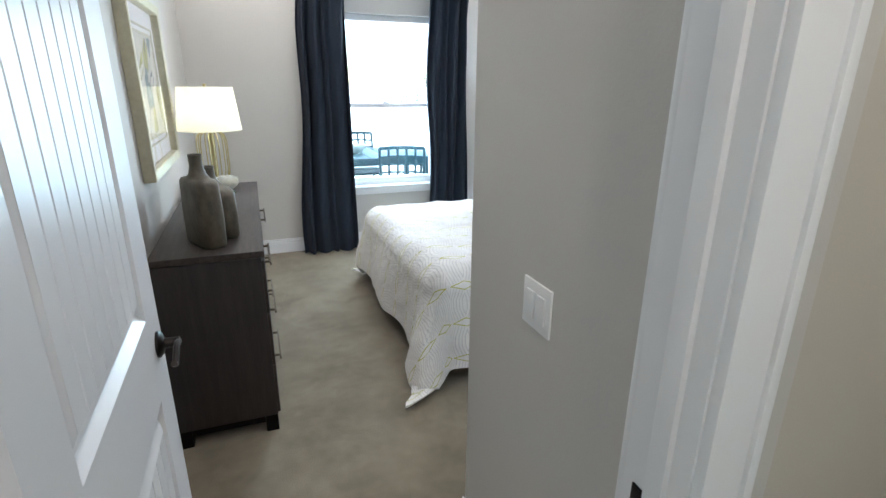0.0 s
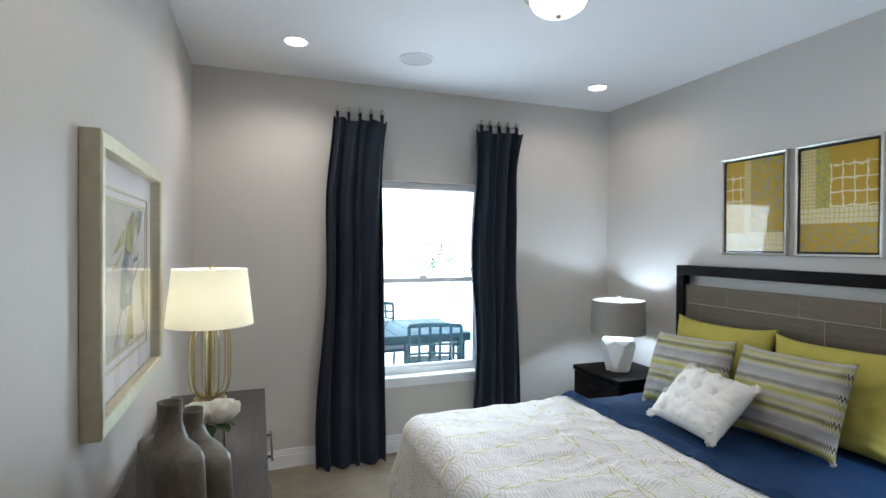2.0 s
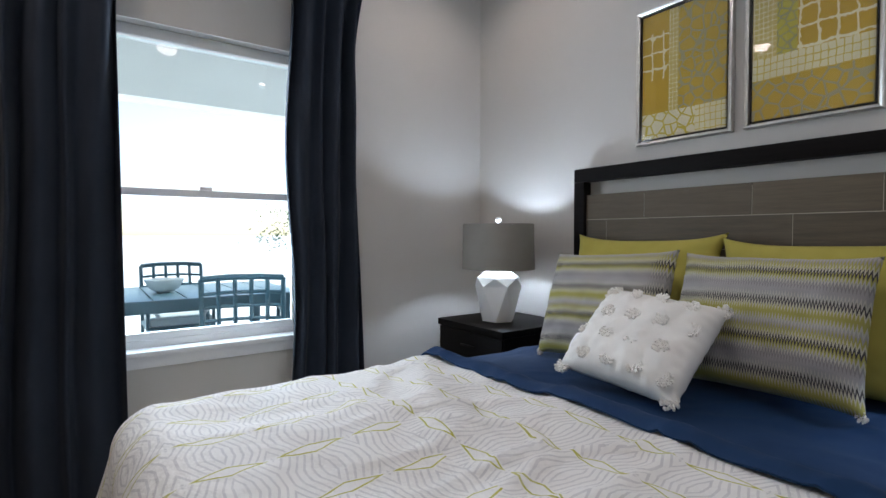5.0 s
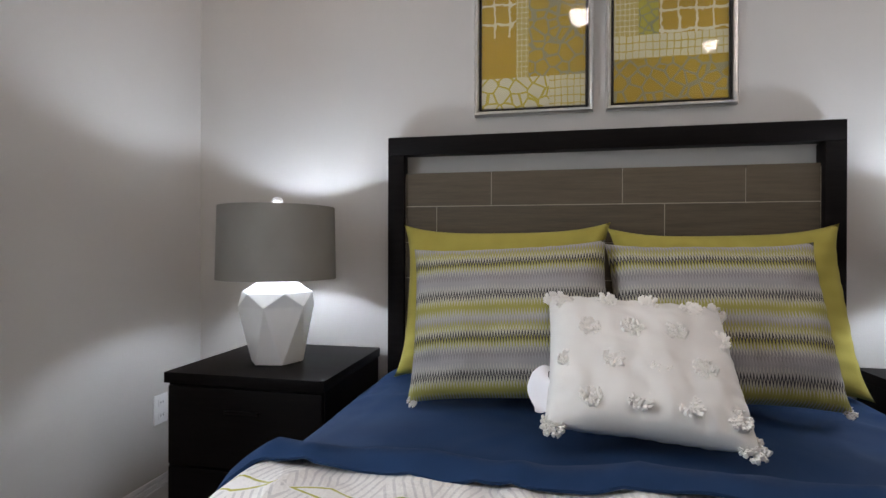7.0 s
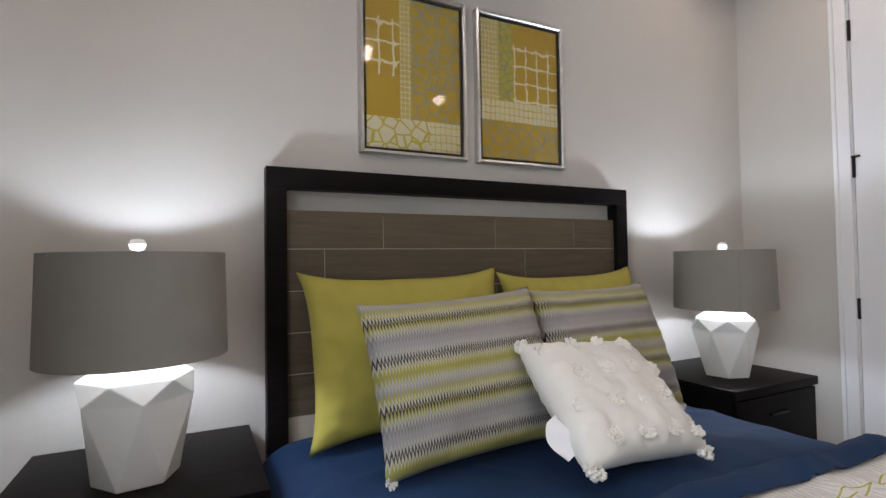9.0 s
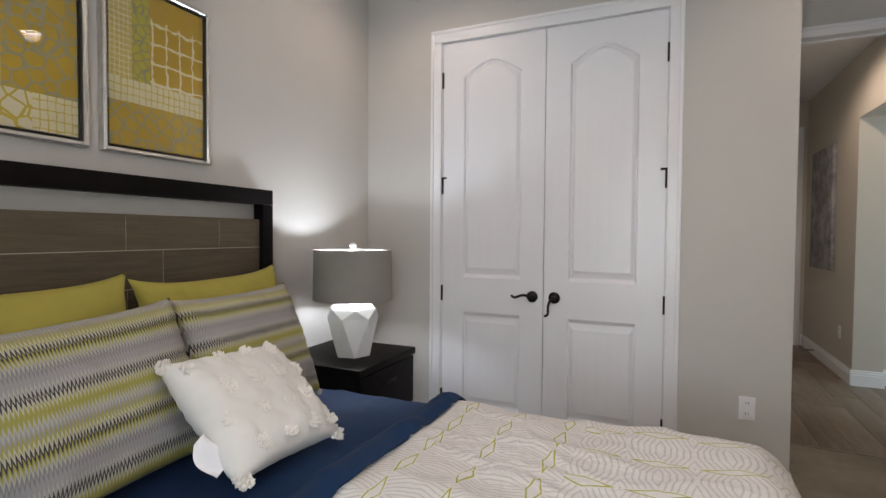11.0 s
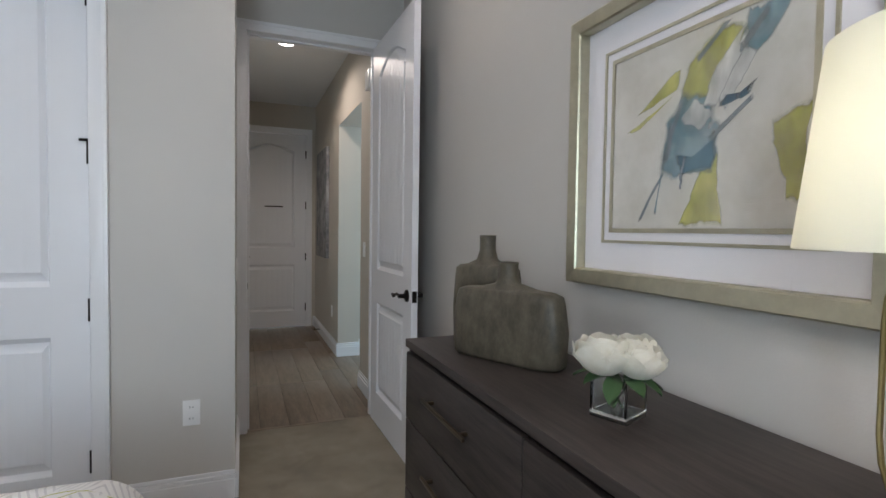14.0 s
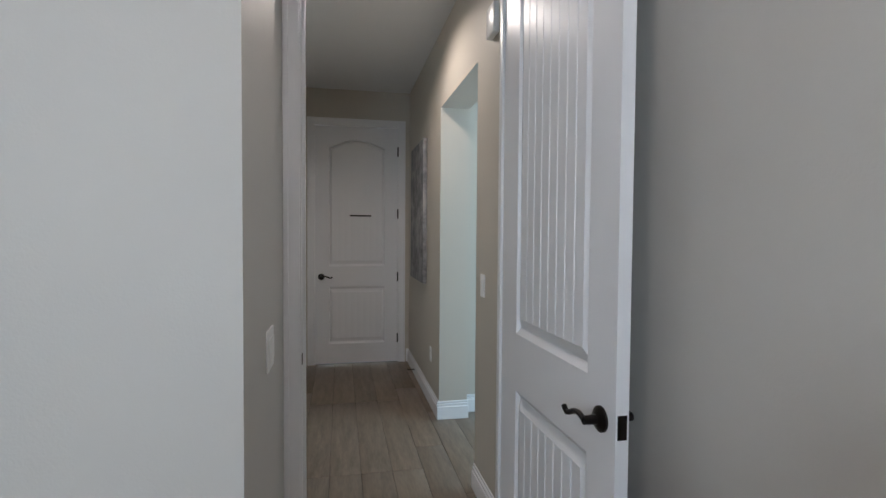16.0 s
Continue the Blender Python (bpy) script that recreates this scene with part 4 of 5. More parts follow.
def facet_base():
    """Faceted ceramic body: three rings of six points, turned against one another."""
    bm = bmesh.new()
    rings = []
    for r, z, off, n in ((0.094, 0.0, 0.5, 6), (0.133, 0.200, 0.0, 6), (0.128, 0.248, 0.5, 6), (0.075, 0.280, 0.0, 6), (0.04, 0.290, 0.5, 6)):
        rings.append([bm.verts.new((r * math.cos(math.pi / 3 * (i + off)), r * math.sin(math.pi / 3 * (i + off)), z)) for i in range(n)])
    for kk, (a, b) in enumerate(zip(rings, rings[1:])):
        for i in range(6):
            if kk % 2 == 0:
                bm.faces.new((a[i], b[(i + 1) % 6], b[i])), bm.faces.new((a[i], a[(i + 1) % 6], b[(i + 1) % 6]))
            else:
                bm.faces.new((a[i], b[i], b[i - 1])), bm.faces.new((a[i - 1], a[i], b[i - 1]))
    bm.faces.new(list(reversed(rings[0])))
    bm.faces.new(rings[-1])
    bmesh.ops.recalc_face_normals(bm, faces=bm.faces[:])
    bmesh.ops.bevel(bm, geom=bm.edges[:], offset=0.0018, segments=1, affect="EDGES")
    return bm


def open_shade(r0, r1, z0, z1):
    bm = bmesh.new()
    n = 56
    rings = []
    for r, z in ((r0, z0), (r1, z1), (r1 - 0.003, z1), (r0 - 0.003, z0)):
        rings.append([bm.verts.new((r * math.cos(2 * math.pi * i / n), r * math.sin(2 * math.pi * i / n), z)) for i in range(n)])
    for a, b in zip(rings, rings[1:] + rings[:1]):
        for i in range(n):
            bm.faces.new((a[i], a[(i + 1) % n], b[(i + 1) % n], b[i]))
    return bm


def spider(parent, r, z, material):
    bm = bmesh.new()
    for i in range(3):
        a = 2 * math.pi * i / 3
        tube(bm, [(0, 0, z), (r * math.cos(a), r * math.sin(a), z)], 0.002, 6)
    part("spider", bm, material, parent)


def bedside(x, y, turn, seam):
    l = thing("table_lamp", pose(x, y, 0.638, 0, 0, turn), "white faceted ceramic table lamp with grey drum shade, lit", "lamp", "lamps on the nightstands")
    part("base", facet_base(), CERAMIC, l, "white faceted ceramic", 1)
    part("stem", lathe([(0.0, 0.29), (0.012, 0.29), (0.012, 0.37), (0.0, 0.37)], 14), NICKEL, l)
    part("bulb", lathe([(0.0, 0.372), (0.013, 0.374), (0.016, 0.385), (0.0, 0.392)], 14), BULB, l)
    part("shade", open_shade(0.206, 0.20, 0.294, 0.549), GREYSHADE, l, "grey linen drum shade")
    a = radians(seam - turn)
    c, sn = math.cos(a), math.sin(a)
    strip = bmesh.new()
    vs = [strip.verts.new((r * c - o * sn, r * sn + o * c, z)) for r, z in ((0.2065, 0.296), (0.2005, 0.547)) for o in (-0.006, 0.006)]
    vs += [strip.verts.new((r * c - o * sn, r * sn + o * c, z)) for r, z in ((0.2085, 0.296), (0.2025, 0.547)) for o in (-0.005, 0.005)]
    for q in ((4, 5, 7, 6), (0, 4, 6, 2), (5, 1, 3, 7), (0, 1, 5, 4), (6, 7, 3, 2), (0, 2, 3, 1)):
        strip.faces.new([vs[k6] for k6 in q])
    part("seam", strip, GREYSHADE, l, "folded grey linen seam", 0)
    spider(l, 0.20, 0.543, NICKEL)
    part("finial", lathe([(0.0, 0.543), (0.006, 0.543), (0.006, 0.556), (0.016, 0.56), (0.02, 0.572), (0.014, 0.583), (0.0, 0.586)], 18), CERAMIC, l)


bedside(3.37, 4.77, 10, 30)
bedside(3.37, 2.53, 40, 142)

# ---- dresser ----
DX0, DX1, DY0, DY1, DZ = 0.315, 0.742, 2.66, 4.285, 0.872
dr = thing("dresser", pose(0, 0, 0), "long grey-brown wood dresser with six drawers", "dresser")
part("top", boxes((DX0, DX1, DY0, DY1, DZ - 0.028, DZ), bevel=0.002), DRESSER, dr)
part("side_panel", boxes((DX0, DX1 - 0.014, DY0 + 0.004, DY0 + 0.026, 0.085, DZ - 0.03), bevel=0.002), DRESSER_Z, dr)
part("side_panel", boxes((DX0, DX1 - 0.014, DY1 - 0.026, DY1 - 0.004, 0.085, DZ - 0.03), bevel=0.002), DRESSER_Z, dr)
part("carcass", boxes((DX0 + 0.003, DX1 - 0.02, DY0 + 0.027, DY1 - 0.027, 0.09, DZ - 0.031)), ESPRESSO, dr)
cols = [(DY0 + 0.008, (DY0 + DY1) / 2 - 0.003), ((DY0 + DY1) / 2 + 0.003, DY1 - 0.008)]
zr = [(0.095, 0.335), (0.341, 0.585), (0.591, DZ - 0.045)]
for y0, y1 in cols:
    for z0, z1 in zr:
        d = part("drawer", boxes((DX1 - 0.0195, DX1 - 0.002, y0, y1, z0, z1), bevel=0.002), DRESSER, dr)
        ym, zm = (y0 + y1) / 2, (z0 + z1) / 2 + 0.02
        hbm = boxes((DX1 + 0.02, DX1 + 0.028, ym - 0.16, ym + 0.16, zm - 0.006, zm + 0.006), (DX1 - 0.002, DX1 + 0.02, ym - 0.13, ym - 0.12, zm - 0.005, zm + 0.005), (DX1 - 0.002, DX1 + 0.02, ym + 0.12, ym + 0.13, zm - 0.005, zm + 0.005), bevel=0.0015)
        part("handle", hbm, PULL, d, "slim bronze-toned bar handle")
for y0, y1 in ((DY0 + 0.004, DY0 + 0.054), (DY1 - 0.054, DY1 - 0.004)):
    for x0, x1 in ((DX0 + 0.004, DX0 + 0.054), (DX1 - 0.07, DX1 - 0.016)):
        bm = bmesh.new()
        box(bm, x0, x1, y0, y1, 0.002, 0.0845, 0.003)
        part("foot", bm, ESPRESSO, dr)
for y0 in (DY0 + 0.006, DY1 - 0.024):
    part("skirt", boxes((DX0 + 0.055, DX1 - 0.071, y0, y0 + 0.018, 0.055, 0.0845)), ESPRESSO, dr)
part("skirt", boxes((DX1 - 0.04, DX1 - 0.022, DY0 + 0.055, DY1 - 0.055, 0.05, 0.0845)), ESPRESSO, dr)

# brass cage lamp
cl = thing("table_lamp", pose(0.503, 4.08, DZ), "brass cage table lamp with white tapered shade, lit", "lamp")
part("base", lathe([(0.0, 0.001), (0.069, 0.001), (0.071, 0.004), (0.071, 0.034), (0.068, 0.038), (0.0, 0.04)], 48), BRASS, cl)
part("column", lathe([(0.0, 0.04), (0.013, 0.04), (0.013, 0.362), (0.0, 0.362)], 18), BRASS, cl)
part("cap", lathe([(0.0, 0.362), (0.045, 0.362), (0.045, 0.368), (0.02, 0.37), (0.018, 0.38), (0.0, 0.38)], 28), BRASS, cl)
for i in range(10):
    a = 2 * math.pi * (i + 0.3) / 10
    prof = [(0.028, 0.364), (0.054, 0.36), (0.076, 0.343), (0.086, 0.312), (0.088, 0.28), (0.088, 0.14), (0.085, 0.105), (0.076, 0.072), (0.056, 0.052), (0.028, 0.045)]
    part("rib", tube(bmesh.new(), [(r * math.cos(a), r * math.sin(a), z) for r, z in prof], 0.0037, 8), BRASS, cl)
part("socket", lathe([(0.0, 0.38), (0.014, 0.38), (0.014, 0.43), (0.0, 0.43)], 14), BRASS, cl)
part("bulb", lathe([(0.0, 0.431), (0.012, 0.432), (0.015, 0.444), (0.0, 0.452)], 12), BULB, cl)
part("shade", open_shade(0.187, 0.159, 0.372, 0.628), LINEN, cl, "glowing white linen shade")
spider(cl, 0.159, 0.621, BRASS)
part("finial", lathe([(0.0, 0.621), (0.005, 0.621), (0.005, 0.632), (0.011, 0.636), (0.009, 0.644), (0.0, 0.648)], 14), BRASS, cl)


# slab bottles
def bottle(L, T, body, neck_w, top, seed):
    def radius(a, p=3.4):
        c, s = abs(math.cos(a)), abs(math.sin(a))
        return 1 / (c ** p + s ** p) ** (1 / p)

    bm = bmesh.new()
    n = 40
    sh = body
    prof = [(0.0, 0.002, 1), (0.93, 0.002, 1), (1.0, 0.012, 1), (1.02, sh * 0.5, 1), (0.97, sh * 0.85, 1), (0.93, sh * 0.96, 1), (0.80, sh, 0.9), (0.55, sh * 1.015, 0.6), ("n", sh * 1.03 + 0.012, 0), ("m", (sh + top) / 2, 0), ("m", top - 0.008, 0), ("l", top, 0), ("i", top - 0.002, 0), ("i", top - 0.05, 0)]
    rings = []
    for r, z, sq in prof:
        ring = []
        for i in range(n):
            a = 2 * math.pi * i / n
            if isinstance(r, str):
                q = {"n": 1.35, "m": 1.0, "l": 1.04, "i": 0.75}[r] * neck_w / 2
                x, y = q * math.cos(a), q * math.sin(a) * 0.92
            else:
                rr = radius(a)
                x, y = r * L / 2 * math.cos(a) * rr, (r ** 0.6) * T / 2 * math.sin(a) * rr
                x += 0.003 * noise.noise((x * 20, z * 20, seed))
            y += 0.002 * noise.noise((x * 30, z * 30, seed + 2))
            ring.append(bm.verts.new((x, y, z)))
        rings.append(ring)
    for a, b in zip(rings, rings[1:]):
        for i in range(n):
            bm.faces.new((a[i], a[(i + 1) % n], b[(i + 1) % n], b[i]))
    bmesh.ops.remove_doubles(bm, verts=bm.verts[:], dist=0.0003)
    return bm


YAWV = 116.0
va = tagged(new("bottle_vase", mesh_of("bottle_vase", bottle(0.255, 0.105, 0.275, 0.056, 0.376, 1), STONEWARE, 180)), "tall brown-grey stoneware slab bottle vase", "vase", "slab vases on the dresser")
va.matrix_world = pose(0.518, 2.858, DZ, 0, 0, YAWV)
vb = tagged(new("bottle_vase", mesh_of("bottle_vase", bottle(0.385, 0.105, 0.215, 0.06, 0.298, 4), STONEWARE, 180)), "low wide brown-grey stoneware slab bottle vase", "vase", "slab vases on the dresser")
vb.matrix_world = pose(0.542, 3.047, DZ, 0, 0, YAWV)

# flowers in a glass cube
gv = thing("flower_vase", pose(0.545, 3.535, DZ, 0, 0, 20), "square glass vase with white artificial peonies", "vase")
bm = bmesh.new()
w = 0.042
for x0, x1, y0, y1 in ((-w, w, -w, -w + 0.006), (-w, w, w - 0.006, w), (-w, -w + 0.006, -w + 0.006, w - 0.006), (w - 0.006, w, -w + 0.006, w - 0.006)):
    box(bm, x0, x1, y0, y1, 0.014, 0.095)
box(bm, -w, w, -w, w, 0.001, 0.0138)
part("glass", bm, VASEGLASS, gv, "clear square glass", 0)
rnd = random.Random(5)
for cx, cy, cz, R in ((-0.035, 0.01, 0.14, 0.054), (0.038, -0.016, 0.143, 0.056), (0.0, 0.044, 0.132, 0.047)):
    bm = bmesh.new()
    for ringi, (n, size, top) in enumerate(((3, 0.30, 14), (4, 0.46, 26), (5, 0.64, 40), (6, 0.83, 56), (7, 1.0, 76))):
        for i in range(n):
            az = 2 * math.pi * i / n + ringi * 0.9 + rnd.uniform(-0.15, 0.15)
            half = 1.5 * math.pi / n * rnd.uniform(0.9, 1.1)
            rim = top + rnd.uniform(-7, 7)
            grid = []
            for a in range(7):
                row = []
                u = a / 3 - 1
                for b in range(7):
                    t2 = b / 6
                    polar = radians(165 + (rim + 26 * u * u - 165) * t2)
                    q = R * size * (1 + 0.16 * t2 ** 4 + 0.03 * math.sin(5 * u + i) * t2) * rnd.uniform(0.99, 1.01)
                    g = az + u * half
                    row.append(bm.verts.new((cx + q * math.sin(polar) * math.cos(g), cy + q * math.sin(polar) * math.sin(g), cz + 0.92 * q * math.cos(polar))))
                grid.append(row)
            for a in range(6):
                for b in range(6):
                    bm.faces.new((grid[a][b], grid[a + 1][b], grid[a + 1][b + 1], grid[a][b + 1]))
    part("flower", bm, PETAL, gv, "white peony bloom", 180)
    part("stem", tube(bmesh.new(), [(cx, cy, cz - 0.02), (cx * 0.6, cy * 0.6, 0.08), (-cx * 0.3, -cy * 0.3, 0.018)], 0.0028, 6), LEAF, gv)
for i in range(9):
    a = 2 * math.pi * i / 9 + 0.3
    L = rnd.uniform(0.05, 0.075)
    bm = bmesh.new()
    mm = pose(0.03 * math.cos(a), 0.03 * math.sin(a), 0.098, 0, 0, math.degrees(a)) @ pose(0, 0, 0, 0, rnd.uniform(-5, 30), 0)
    prev = None
    for j in range(7):
        t2 = j / 6
        wd = 0.019 * math.sin(math.pi * min(0.98, 0.05 + t2 * 0.93)) ** 0.8
        trio = [bm.verts.new(mm @ Vector((L * t2, sy * wd, -0.004 + 0.005 * abs(sy) - 0.02 * t2 * t2))) for sy in (-1, 0, 1)]
        if prev:
            for q in range(2):
                bm.faces.new((prev[q], prev[q + 1], trio[q + 1], trio[q]))
        prev = trio
    part("leaf", bm, LEAF, gv, smooth=180)


# ---- pictures ----
def frame_bars(p, w, h, bar, depth, material, name="frame_bar"):
    """Four mitred bars in the local x-z plane, standing out along +y."""
    W, H = w / 2, h / 2
    for k4, (ax, L, S) in enumerate(((0, W, H), (1, H, W), (0, -W, -H), (1, -H, -W))):
        bm = bmesh.new()
        sg = 1 if S > 0 else -1
        outer, inner = S, S - sg * bar
        Li = abs(L) - bar
        prof = []
        for off, y in ((0.0, 0.002), (0.0, depth - 0.004), (sg * -0.004, depth), (sg * -(bar - 0.004), depth - 0.003), (sg * -bar, depth - 0.008), (sg * -bar, 0.002)):
            half = abs(L) - abs(off)
            row = []
            for e in (-1, 1):
                c = (e * half, y, S + off) if ax == 0 else (S + off, y, e * half)
                row.append(bm.verts.new(c))
            prof.append(row)
        for a, b in zip(prof, prof[1:] + prof[:1]):
            bm.faces.new((a[0], a[1], b[1], b[0]))
        bm.faces.new([r[0] for r in prof])
        bm.faces.new([r[1] for r in reversed(prof)])
        part(name, bm, material, p, smooth=0)


def art_pane(p, w, h, y):
    g = part("glass", quad(-w / 2, w / 2, y, -h / 2, h / 2, True), PICGLASS, p, "clear picture glass", 0)
    g.visible_shadow = False


def ochre_picture(yc, patches, label):
    p = thing("framed_print", pose(E_WALL, yc, 1.879, 0, 0, 90), label, "picture", "pair of prints over the bed")
    w, h = 0.448, 0.64
    frame_bars(p, w, h, 0.016, 0.035, SILVER)
    part("liner", boxes((-w / 2 + 0.017, w / 2 - 0.017, 0.003, 0.008, -h / 2 + 0.017, h / 2 - 0.017)), BLACK, p, "black recessed liner", 0)
    aw, ah = w - 0.056, h - 0.056
    for x0, x1, z0, z1, mat in patches:
        part("print_patch", boxes((-aw / 2 + aw * x0 + 0.0003, -aw / 2 + aw * x1, 0.009, 0.018, -ah / 2 + ah * z0, -ah / 2 + ah * z1 - 0.0003)), mat, p, smooth=0)
    art_pane(p, w - 0.034, h - 0.034, 0.022)


# patches are given from the window side to the closet side
def flip(ps):
    return [(1 - b, 1 - a, c, d, m) for a, b, c, d, m in ps]


ochre_picture(3.877, flip([(0, 0.66, 0, 0.2, ART_PETAL), (0.66, 1, 0, 0.2, ART_GRID), (0, 0.34, 0.2, 0.47, ART_PLAIN), (0, 0.34, 0.47, 0.85, ART_CROSS), (0, 0.34, 0.85, 1, ART_PLAIN), (0.34, 0.46, 0.2, 1, ART_PALE), (0.46, 1, 0.2, 1, ART_FLOWER)]), "ochre and cream patterned print in a thin silver frame")
ochre_picture(3.382, flip([(0, 1, 0, 0.27, ART_FLOWER), (0, 1, 0.27, 0.42, ART_GRID), (0, 0.22, 0.42, 1, ART_PALE), (0.22, 0.4, 0.42, 1, ART_LIME), (0.4, 1, 0.42, 0.85, ART_CROSS), (0.4, 1, 0.85, 1, ART_PLAIN)]), "ochre and cream gridded print in a thin silver frame")

PW, PH = 0.875, 0.80
wpic = thing("framed_painting", pose(W_WALL, 3.482, 1.508, 0, 0, -90), "abstract teal and lime painting in a champagne frame", "picture")
frame_bars(wpic, PW, PH, 0.045, 0.052, CHAMPAGNE)
part("mat_board", boxes((-PW / 2 + 0.046, PW / 2 - 0.046, 0.004, 0.012, -PH / 2 + 0.046, PH / 2 - 0.046)), MAT, wpic, "wide white mat board", 0)
for inset, bar, mat, y in ((0.125, 0.008, CHAMPAGNE, 0.016), (0.155, 0.012, CHAMPAGNE, 0.015)):
    w2, h2 = PW / 2 - inset, PH / 2 - inset
    bm = boxes((-w2, w2, 0.0125, y, h2 - bar, h2), (-w2, w2, 0.0125, y, -h2, -h2 + bar), (-w2, -w2 + bar, 0.0125, y, -h2 + bar, h2 - bar), (w2 - bar, w2, 0.0125, y, -h2 + bar, h2 - bar))
    part("fillet", bm, mat, wpic, "thin champagne fillet", 0)
aw, ah = PW - 0.336, PH - 0.336
part("canvas", boxes((-aw / 2, aw / 2, 0.0125, 0.0135, -ah / 2, ah / 2)), W_GROUND, wpic, "pale painted ground", 0)


def stroke(pts, mat, layer):
    bm = bmesh.new()
    n = 9
    out = []
    for (x0, z0), (x1, z1) in zip(pts, pts[1:] + pts[:1]):
        for q in range(n):
            t2 = q / n
            x, z = x0 + (x1 - x0) * t2, z0 + (z1 - z0) * t2
            j = 0.022 * noise.noise((x * 9, z * 9, layer)) + 0.012 * noise.noise((x * 40, z * 40, layer))
            out.append(((-0.5 + x + j) * -aw, (z - 0.5 + j) * ah))
    y = 0.0136 + layer * 0.0003
    cx, cz = sum(a for a, b in out) / len(out), sum(b for a, b in out) / len(out)
    rings = [[bm.verts.new((cx + (a - cx) * k2, y, cz + (b - cz) * k2)) for a, b in out] for k2 in (1.08, 0.72, 0.3)]
    core = bm.verts.new((cx, y, cz))
    for a, b in zip(rings, rings[1:]):
        for q in range(len(a)):
            bm.faces.new((a[q], a[(q + 1) % len(a)], b[(q + 1) % len(a)], b[q]))
    for q in range(len(out)):
        bm.faces.new((rings[2][q], rings[2][(q + 1) % len(out)], core))
    ob = part("brush_shape", bm, mat, wpic, smooth=0)
    fade = ob.data.attributes.new("fade", "FLOAT", "POINT")
    fade.data.foreach_set("value", [0.2] * len(out) + [0.95] * len(out) + [1.0] * (len(out) + 1))


# painting shapes, x from the door side to the window side, z upwards
shapes = [([(0.16, 0.64), (0.40, 0.72), (0.44, 0.84), (0.36, 0.80)], W_LIME), ([(0.42, 0.60), (0.64, 0.66), (0.76, 0.93), (0.64, 0.98), (0.47, 0.84)], W_LIME),
          ([(0.44, 0.02), (0.66, 0.02), (0.62, 0.34), (0.58, 0.36)], W_LIME), ([(0.86, 0.46), (0.99, 0.5), (0.99, 0.1), (0.92, 0.12)], W_LIME),
          ([(0.32, 0.30), (0.36, 0.56), (0.45, 0.70), (0.58, 0.66), (0.64, 0.5), (0.60, 0.28), (0.44, 0.27)], W_TEAL), ([(0.74, 0.98), (0.93, 0.99), (0.86, 0.84), (0.74, 0.74)], W_TEAL),
          ([(0.60, 0.62), (0.74, 0.82), (0.80, 0.80), (0.66, 0.56)], W_WHITE), ([(0.40, 0.38), (0.46, 0.29), (0.60, 0.29), (0.62, 0.44), (0.50, 0.36)], W_DEEP),
          ([(0.63, 0.58), (0.76, 0.60), (0.80, 0.67), (0.76, 0.62), (0.66, 0.63)], W_DEEP), ([(0.34, 0.30), (0.36, 0.44), (0.40, 0.6), (0.37, 0.44)], W_LINE),
          ([(0.18, 0.03), (0.34, 0.30), (0.355, 0.30), (0.20, 0.03)], W_LINE), ([(0.44, 0.20), (0.46, 0.36), (0.47, 0.36), (0.45, 0.20)], W_LINE), ([(0.30, 0.08), (0.335, 0.30), (0.34, 0.30), (0.31, 0.08)], W_TEAL),
          ([(0.10, 0.56), (0.20, 0.60), (0.40, 0.70), (0.20, 0.57)], W_LIME), ([(0.52, 0.86), (0.66, 0.98), (0.68, 0.97), (0.54, 0.84)], W_LINE), ([(0.60, 0.70), (0.84, 0.98), (0.86, 0.96), (0.63, 0.68)], W_LINE),
          ([(0.58, 0.44), (0.78, 0.60), (0.79, 0.58), (0.60, 0.42)], W_LINE), ([(0.36, 0.36), (0.44, 0.68), (0.46, 0.68), (0.38, 0.36)], W_LINE),
          ([(0.56, 0.60), (0.62, 0.78), (0.74, 0.92), (0.72, 0.78), (0.62, 0.58)], W_WHITE), ([(0.44, 0.56), (0.52, 0.66), (0.62, 0.56), (0.54, 0.48)], W_WHITE)]
for li, (pts, mat) in enumerate(shapes):
    stroke(pts, mat, li + 1)
art_pane(wpic, PW - 0.09, PH - 0.09, 0.032)

hpz = thing("hall_canvas", pose(HX, -1.55, 1.555, 0, 0, -90), "tall grey abstract canvas on the hall wall", "picture")
part("canvas", boxes((-0.38, 0.38, 0.002, 0.035, -0.61, 0.61), bevel=0.003), W_CANVAS, hpz)

# ---- outdoors ----
setting("ground", boxes((-400, 400, -400, 500, -0.4, -0.16)), GRASS, "pale sunlit ground reaching to the horizon", "ground", 0)
setting("patio", boxes((-3, 7, 5.48, 8.9, -0.159, -0.06)), PATIO, "pale concrete patio slab", "patio", 0)
setting("patio_roof", boxes((-3, 7, 5.49, 8.6, 2.98, 3.1), (-3, 7, 8.3, 8.6, 2.46, 2.98)), STUCCO, "pale porch ceiling with a deep edge beam", "roof", 0)
setting("porch_column", boxes((-2.9, -2.55, 8.27, 8.62, -0.06, 2.459), (6.5, 6.85, 8.27, 8.62, -0.06, 2.459), bevel=0.01), STUCCO, "pale stucco porch column", "column")


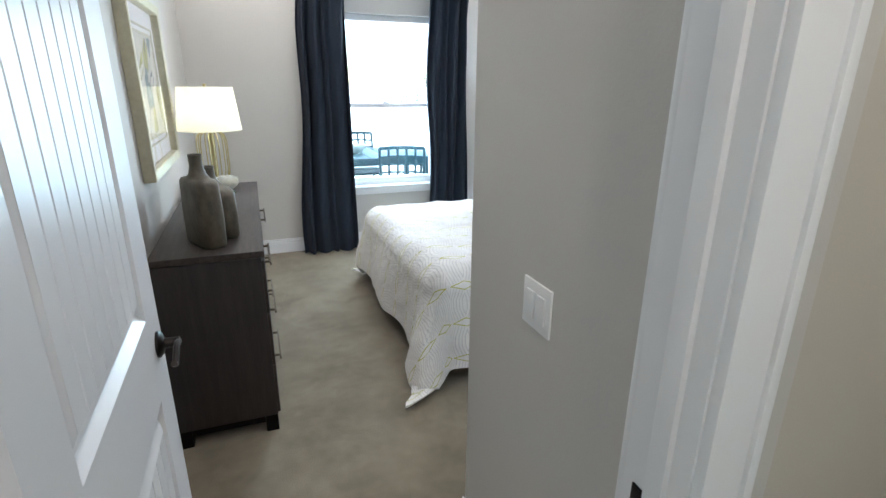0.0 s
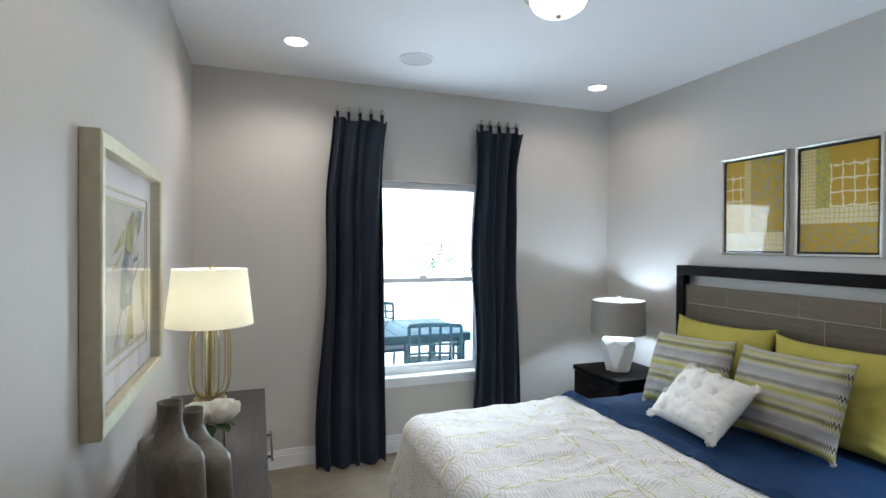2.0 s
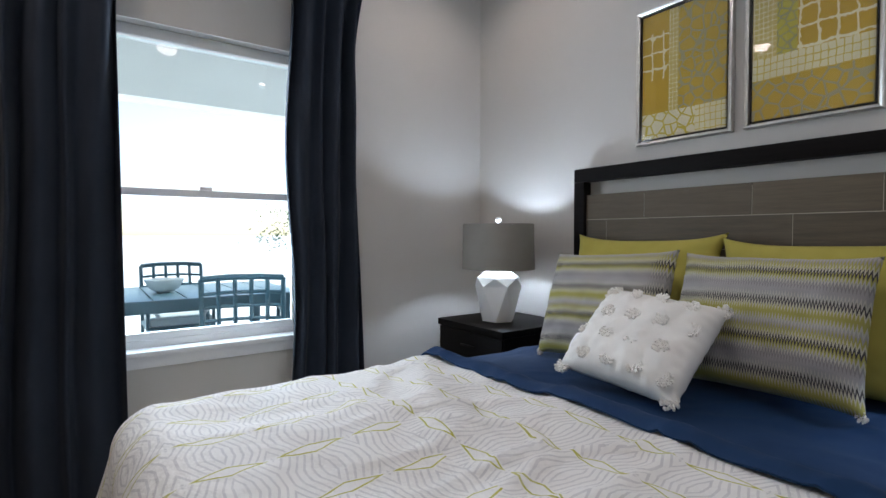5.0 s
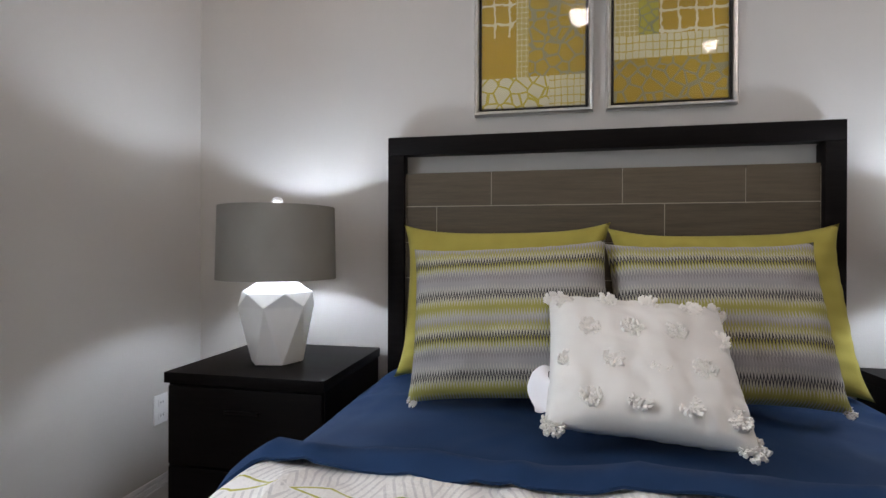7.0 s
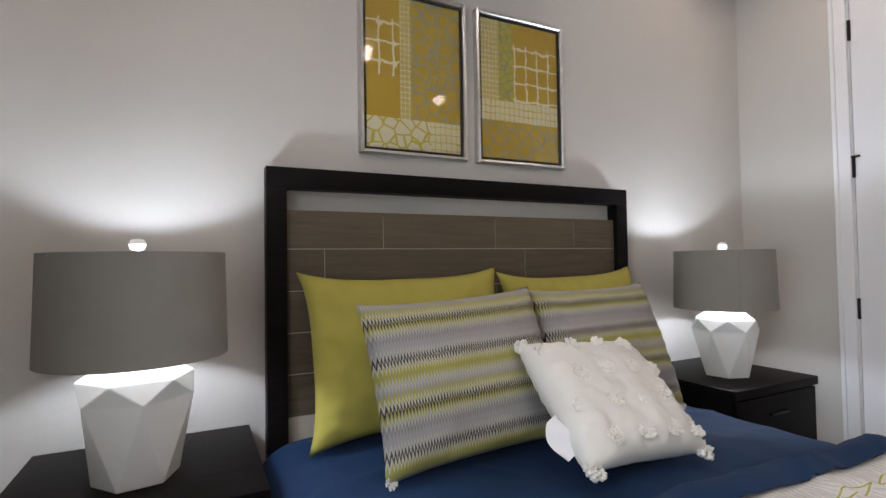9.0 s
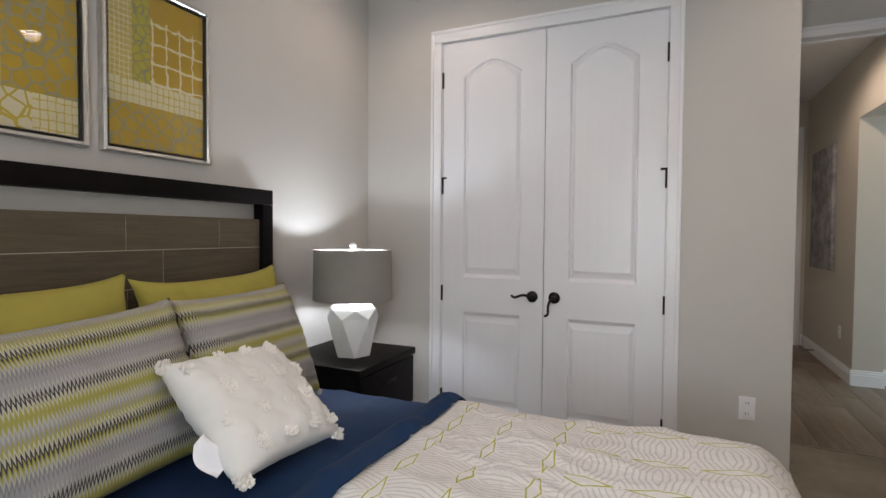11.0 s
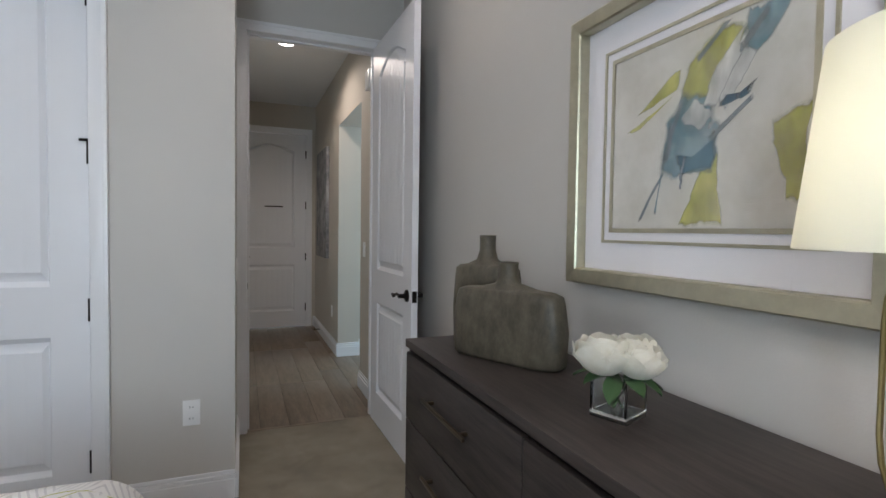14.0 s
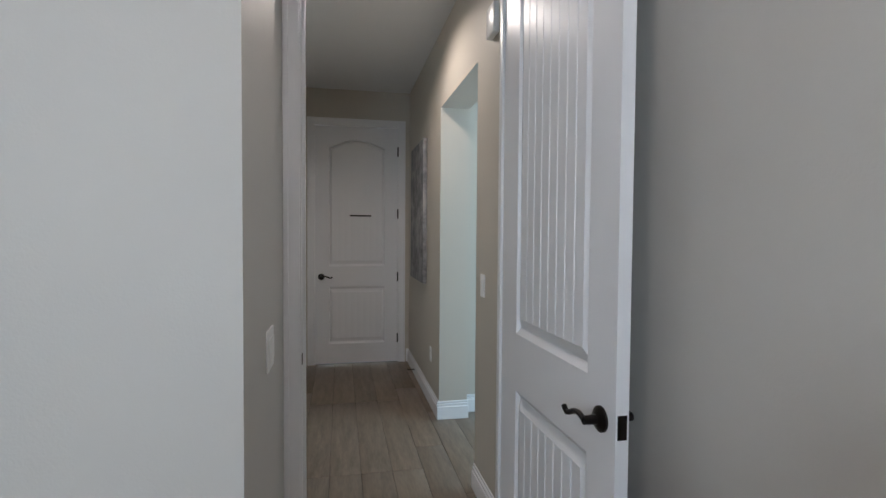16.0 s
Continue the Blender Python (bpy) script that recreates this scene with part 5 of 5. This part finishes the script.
def patio_chair(m, label):
    c = thing("patio_chair", m, label, "chair", "chairs round the patio table")
    # back at y=0, faces +y
    for x in (-0.25, 0.25):
        part("back_post", tube(bmesh.new(), [(x, -0.10, 0.90), (x, -0.06, 0.66), (x, 0.0, 0.42), (x, -0.06, 0.0)], 0.016), HAZED_METAL, c)
        part("front_leg", tube(bmesh.new(), [(x, 0.5, 0.0), (x, 0.48, 0.42), (x, 0.47, 0.62), (x, 0.42, 0.65), (x, -0.05, 0.66)], 0.015), HAZED_METAL, c)
        part("side_rail", tube(bmesh.new(), [(x, 0.0, 0.40), (x, 0.48, 0.40)], 0.014), HAZED_METAL, c)
    for z, r in ((0.90, 0.02), (0.80, 0.012), (0.71, 0.012), (0.62, 0.012), (0.53, 0.016)):
        y = -0.10 + (0.90 - z) * 0.2
        part("slat", tube(bmesh.new(), [(-0.25, y, z), (-0.1, y - 0.012, z + 0.012), (0.1, y - 0.012, z + 0.012), (0.25, y, z)], r), HAZED_METAL, c)
    for x in (-0.15, -0.05, 0.05, 0.15):
        part("slat", tube(bmesh.new(), [(x, -0.11, 0.91), (x, -0.035, 0.53)], 0.014), HAZED_METAL, c)
    part("seat", boxes((-0.25, 0.25, 0.0, 0.5, 0.39, 0.42), bevel=0.01), HAZED_METAL, c)
    part("cushion", boxes((-0.24, 0.24, 0.02, 0.5, 0.421, 0.49), bevel=0.025), CUSHION, c)
    return c


ch = patio_chair(pose(2.32, 6.15, -0.06, 0, 0, -14), "dark metal lattice-back patio chair with pale cushion")
copy_thing(ch, pose(2.12, 7.85, -0.06, 0, 0, 180))
copy_thing(ch, pose(1.35, 7.85, -0.06, 0, 0, 178))
tb = thing("patio_table", pose(0, 0, -0.06), "dark slatted rectangular patio table", "table")
for i in range(11):
    part("slat", boxes((0.6 + i * 0.205, 0.6 + i * 0.205 + 0.195, 6.48, 7.5, 0.72, 0.745), bevel=0.004), HAZED_TABLETOP, tb)
part("rim", boxes((0.58, 2.87, 6.44, 6.479, 0.66, 0.746), (0.58, 2.87, 7.501, 7.54, 0.66, 0.746), bevel=0.004), HAZED_METAL, tb)
for x in (0.68, 2.75):
    for y in (6.52, 7.46):
        part("leg", boxes((x - 0.035, x + 0.035, y - 0.035, y + 0.035, 0.0, 0.719), bevel=0.006), HAZED_METAL, tb)
bw = thing("glass_bowl", pose(1.95, 7.0, 0.686), "pale glass bowl on the patio table", "bowl")
part("bowl", lathe([(0.0, 0.001), (0.05, 0.001), (0.10, 0.03), (0.14, 0.10), (0.135, 0.10), (0.095, 0.035), (0.0, 0.01)], 28), CERAMIC, bw)

tree = thing("tree", pose(5.6, 14.0, -0.16), "small sunlit shrub tree beyond the patio", "tree")
rt = random.Random(3)
tbm = bmesh.new()
tube(tbm, [(0, 0, 0), (0.03, 0, 0.5), (-0.02, 0.05, 1.0), (0.05, 0, 1.6)], 0.04, 8)
part("trunk", tbm, STUCCO, tree)
lb = bmesh.new()
for i in range(9):
    a, z = rt.uniform(0, 6.28), rt.uniform(0.6, 1.5)
    e = Vector((0.7 * math.cos(a), 0.7 * math.sin(a), z + 0.45))
    part("limb", tube(bmesh.new(), [(0, 0, z), e * 0.5 + Vector((0, 0, z * 0.5)), e], 0.008, 6), STUCCO, tree)
    for q in range(40):
        c = e + Vector((rt.gauss(0, 0.22), rt.gauss(0, 0.22), rt.gauss(0, 0.18)))
        d1 = Vector((rt.uniform(-1, 1), rt.uniform(-1, 1), rt.uniform(-1, 1))).normalized() * 0.05
        d2 = d1.orthogonal().normalized() * 0.02
        lb.faces.new([lb.verts.new(c + d) for d in (-d1, d2, d1, -d2)])
part("crown", lb, LEAF, tree, smooth=0)

# ---- hall planks ----
rp = random.Random(11)
PL, PWD = 1.22, 0.178
lengths = {}


def plank_mesh(L):
    key = round(L, 2)
    if key not in lengths:
        lengths[key] = mesh_of("plank", boxes((0.0012, PWD - 0.0012, 0.001, key - 0.001, -0.008, 0.0), bevel=0.0012), FLOORWOOD, 30)
    return lengths[key]


hall_floor = setting("hall_floor", boxes((-2.2, HE, FAR, 1.084, -0.0079, -0.006)), JOINT, "grey-brown wood plank floor of the hall", "floor", 0)
x = -2.2
while x < HE - 0.01:
    y = FAR - rp.choice((0.0, 0.3, 0.6, 0.9))
    while y < 1.08:
        a, b = max(y, FAR), min(y + PL, 1.084)
        if b - a > 0.04:
            o = new("plank", plank_mesh(b - a))
            o.location = (x, a, 0.0)
            o.parent = hall_floor
        y += PL
    x += PWD
setting("threshold", boxes((OX0, OX1, 1.07, 1.09, -0.004, 0.004), bevel=0.002), FLOORWOOD, "slim wooden strip between carpet and planks", "threshold")
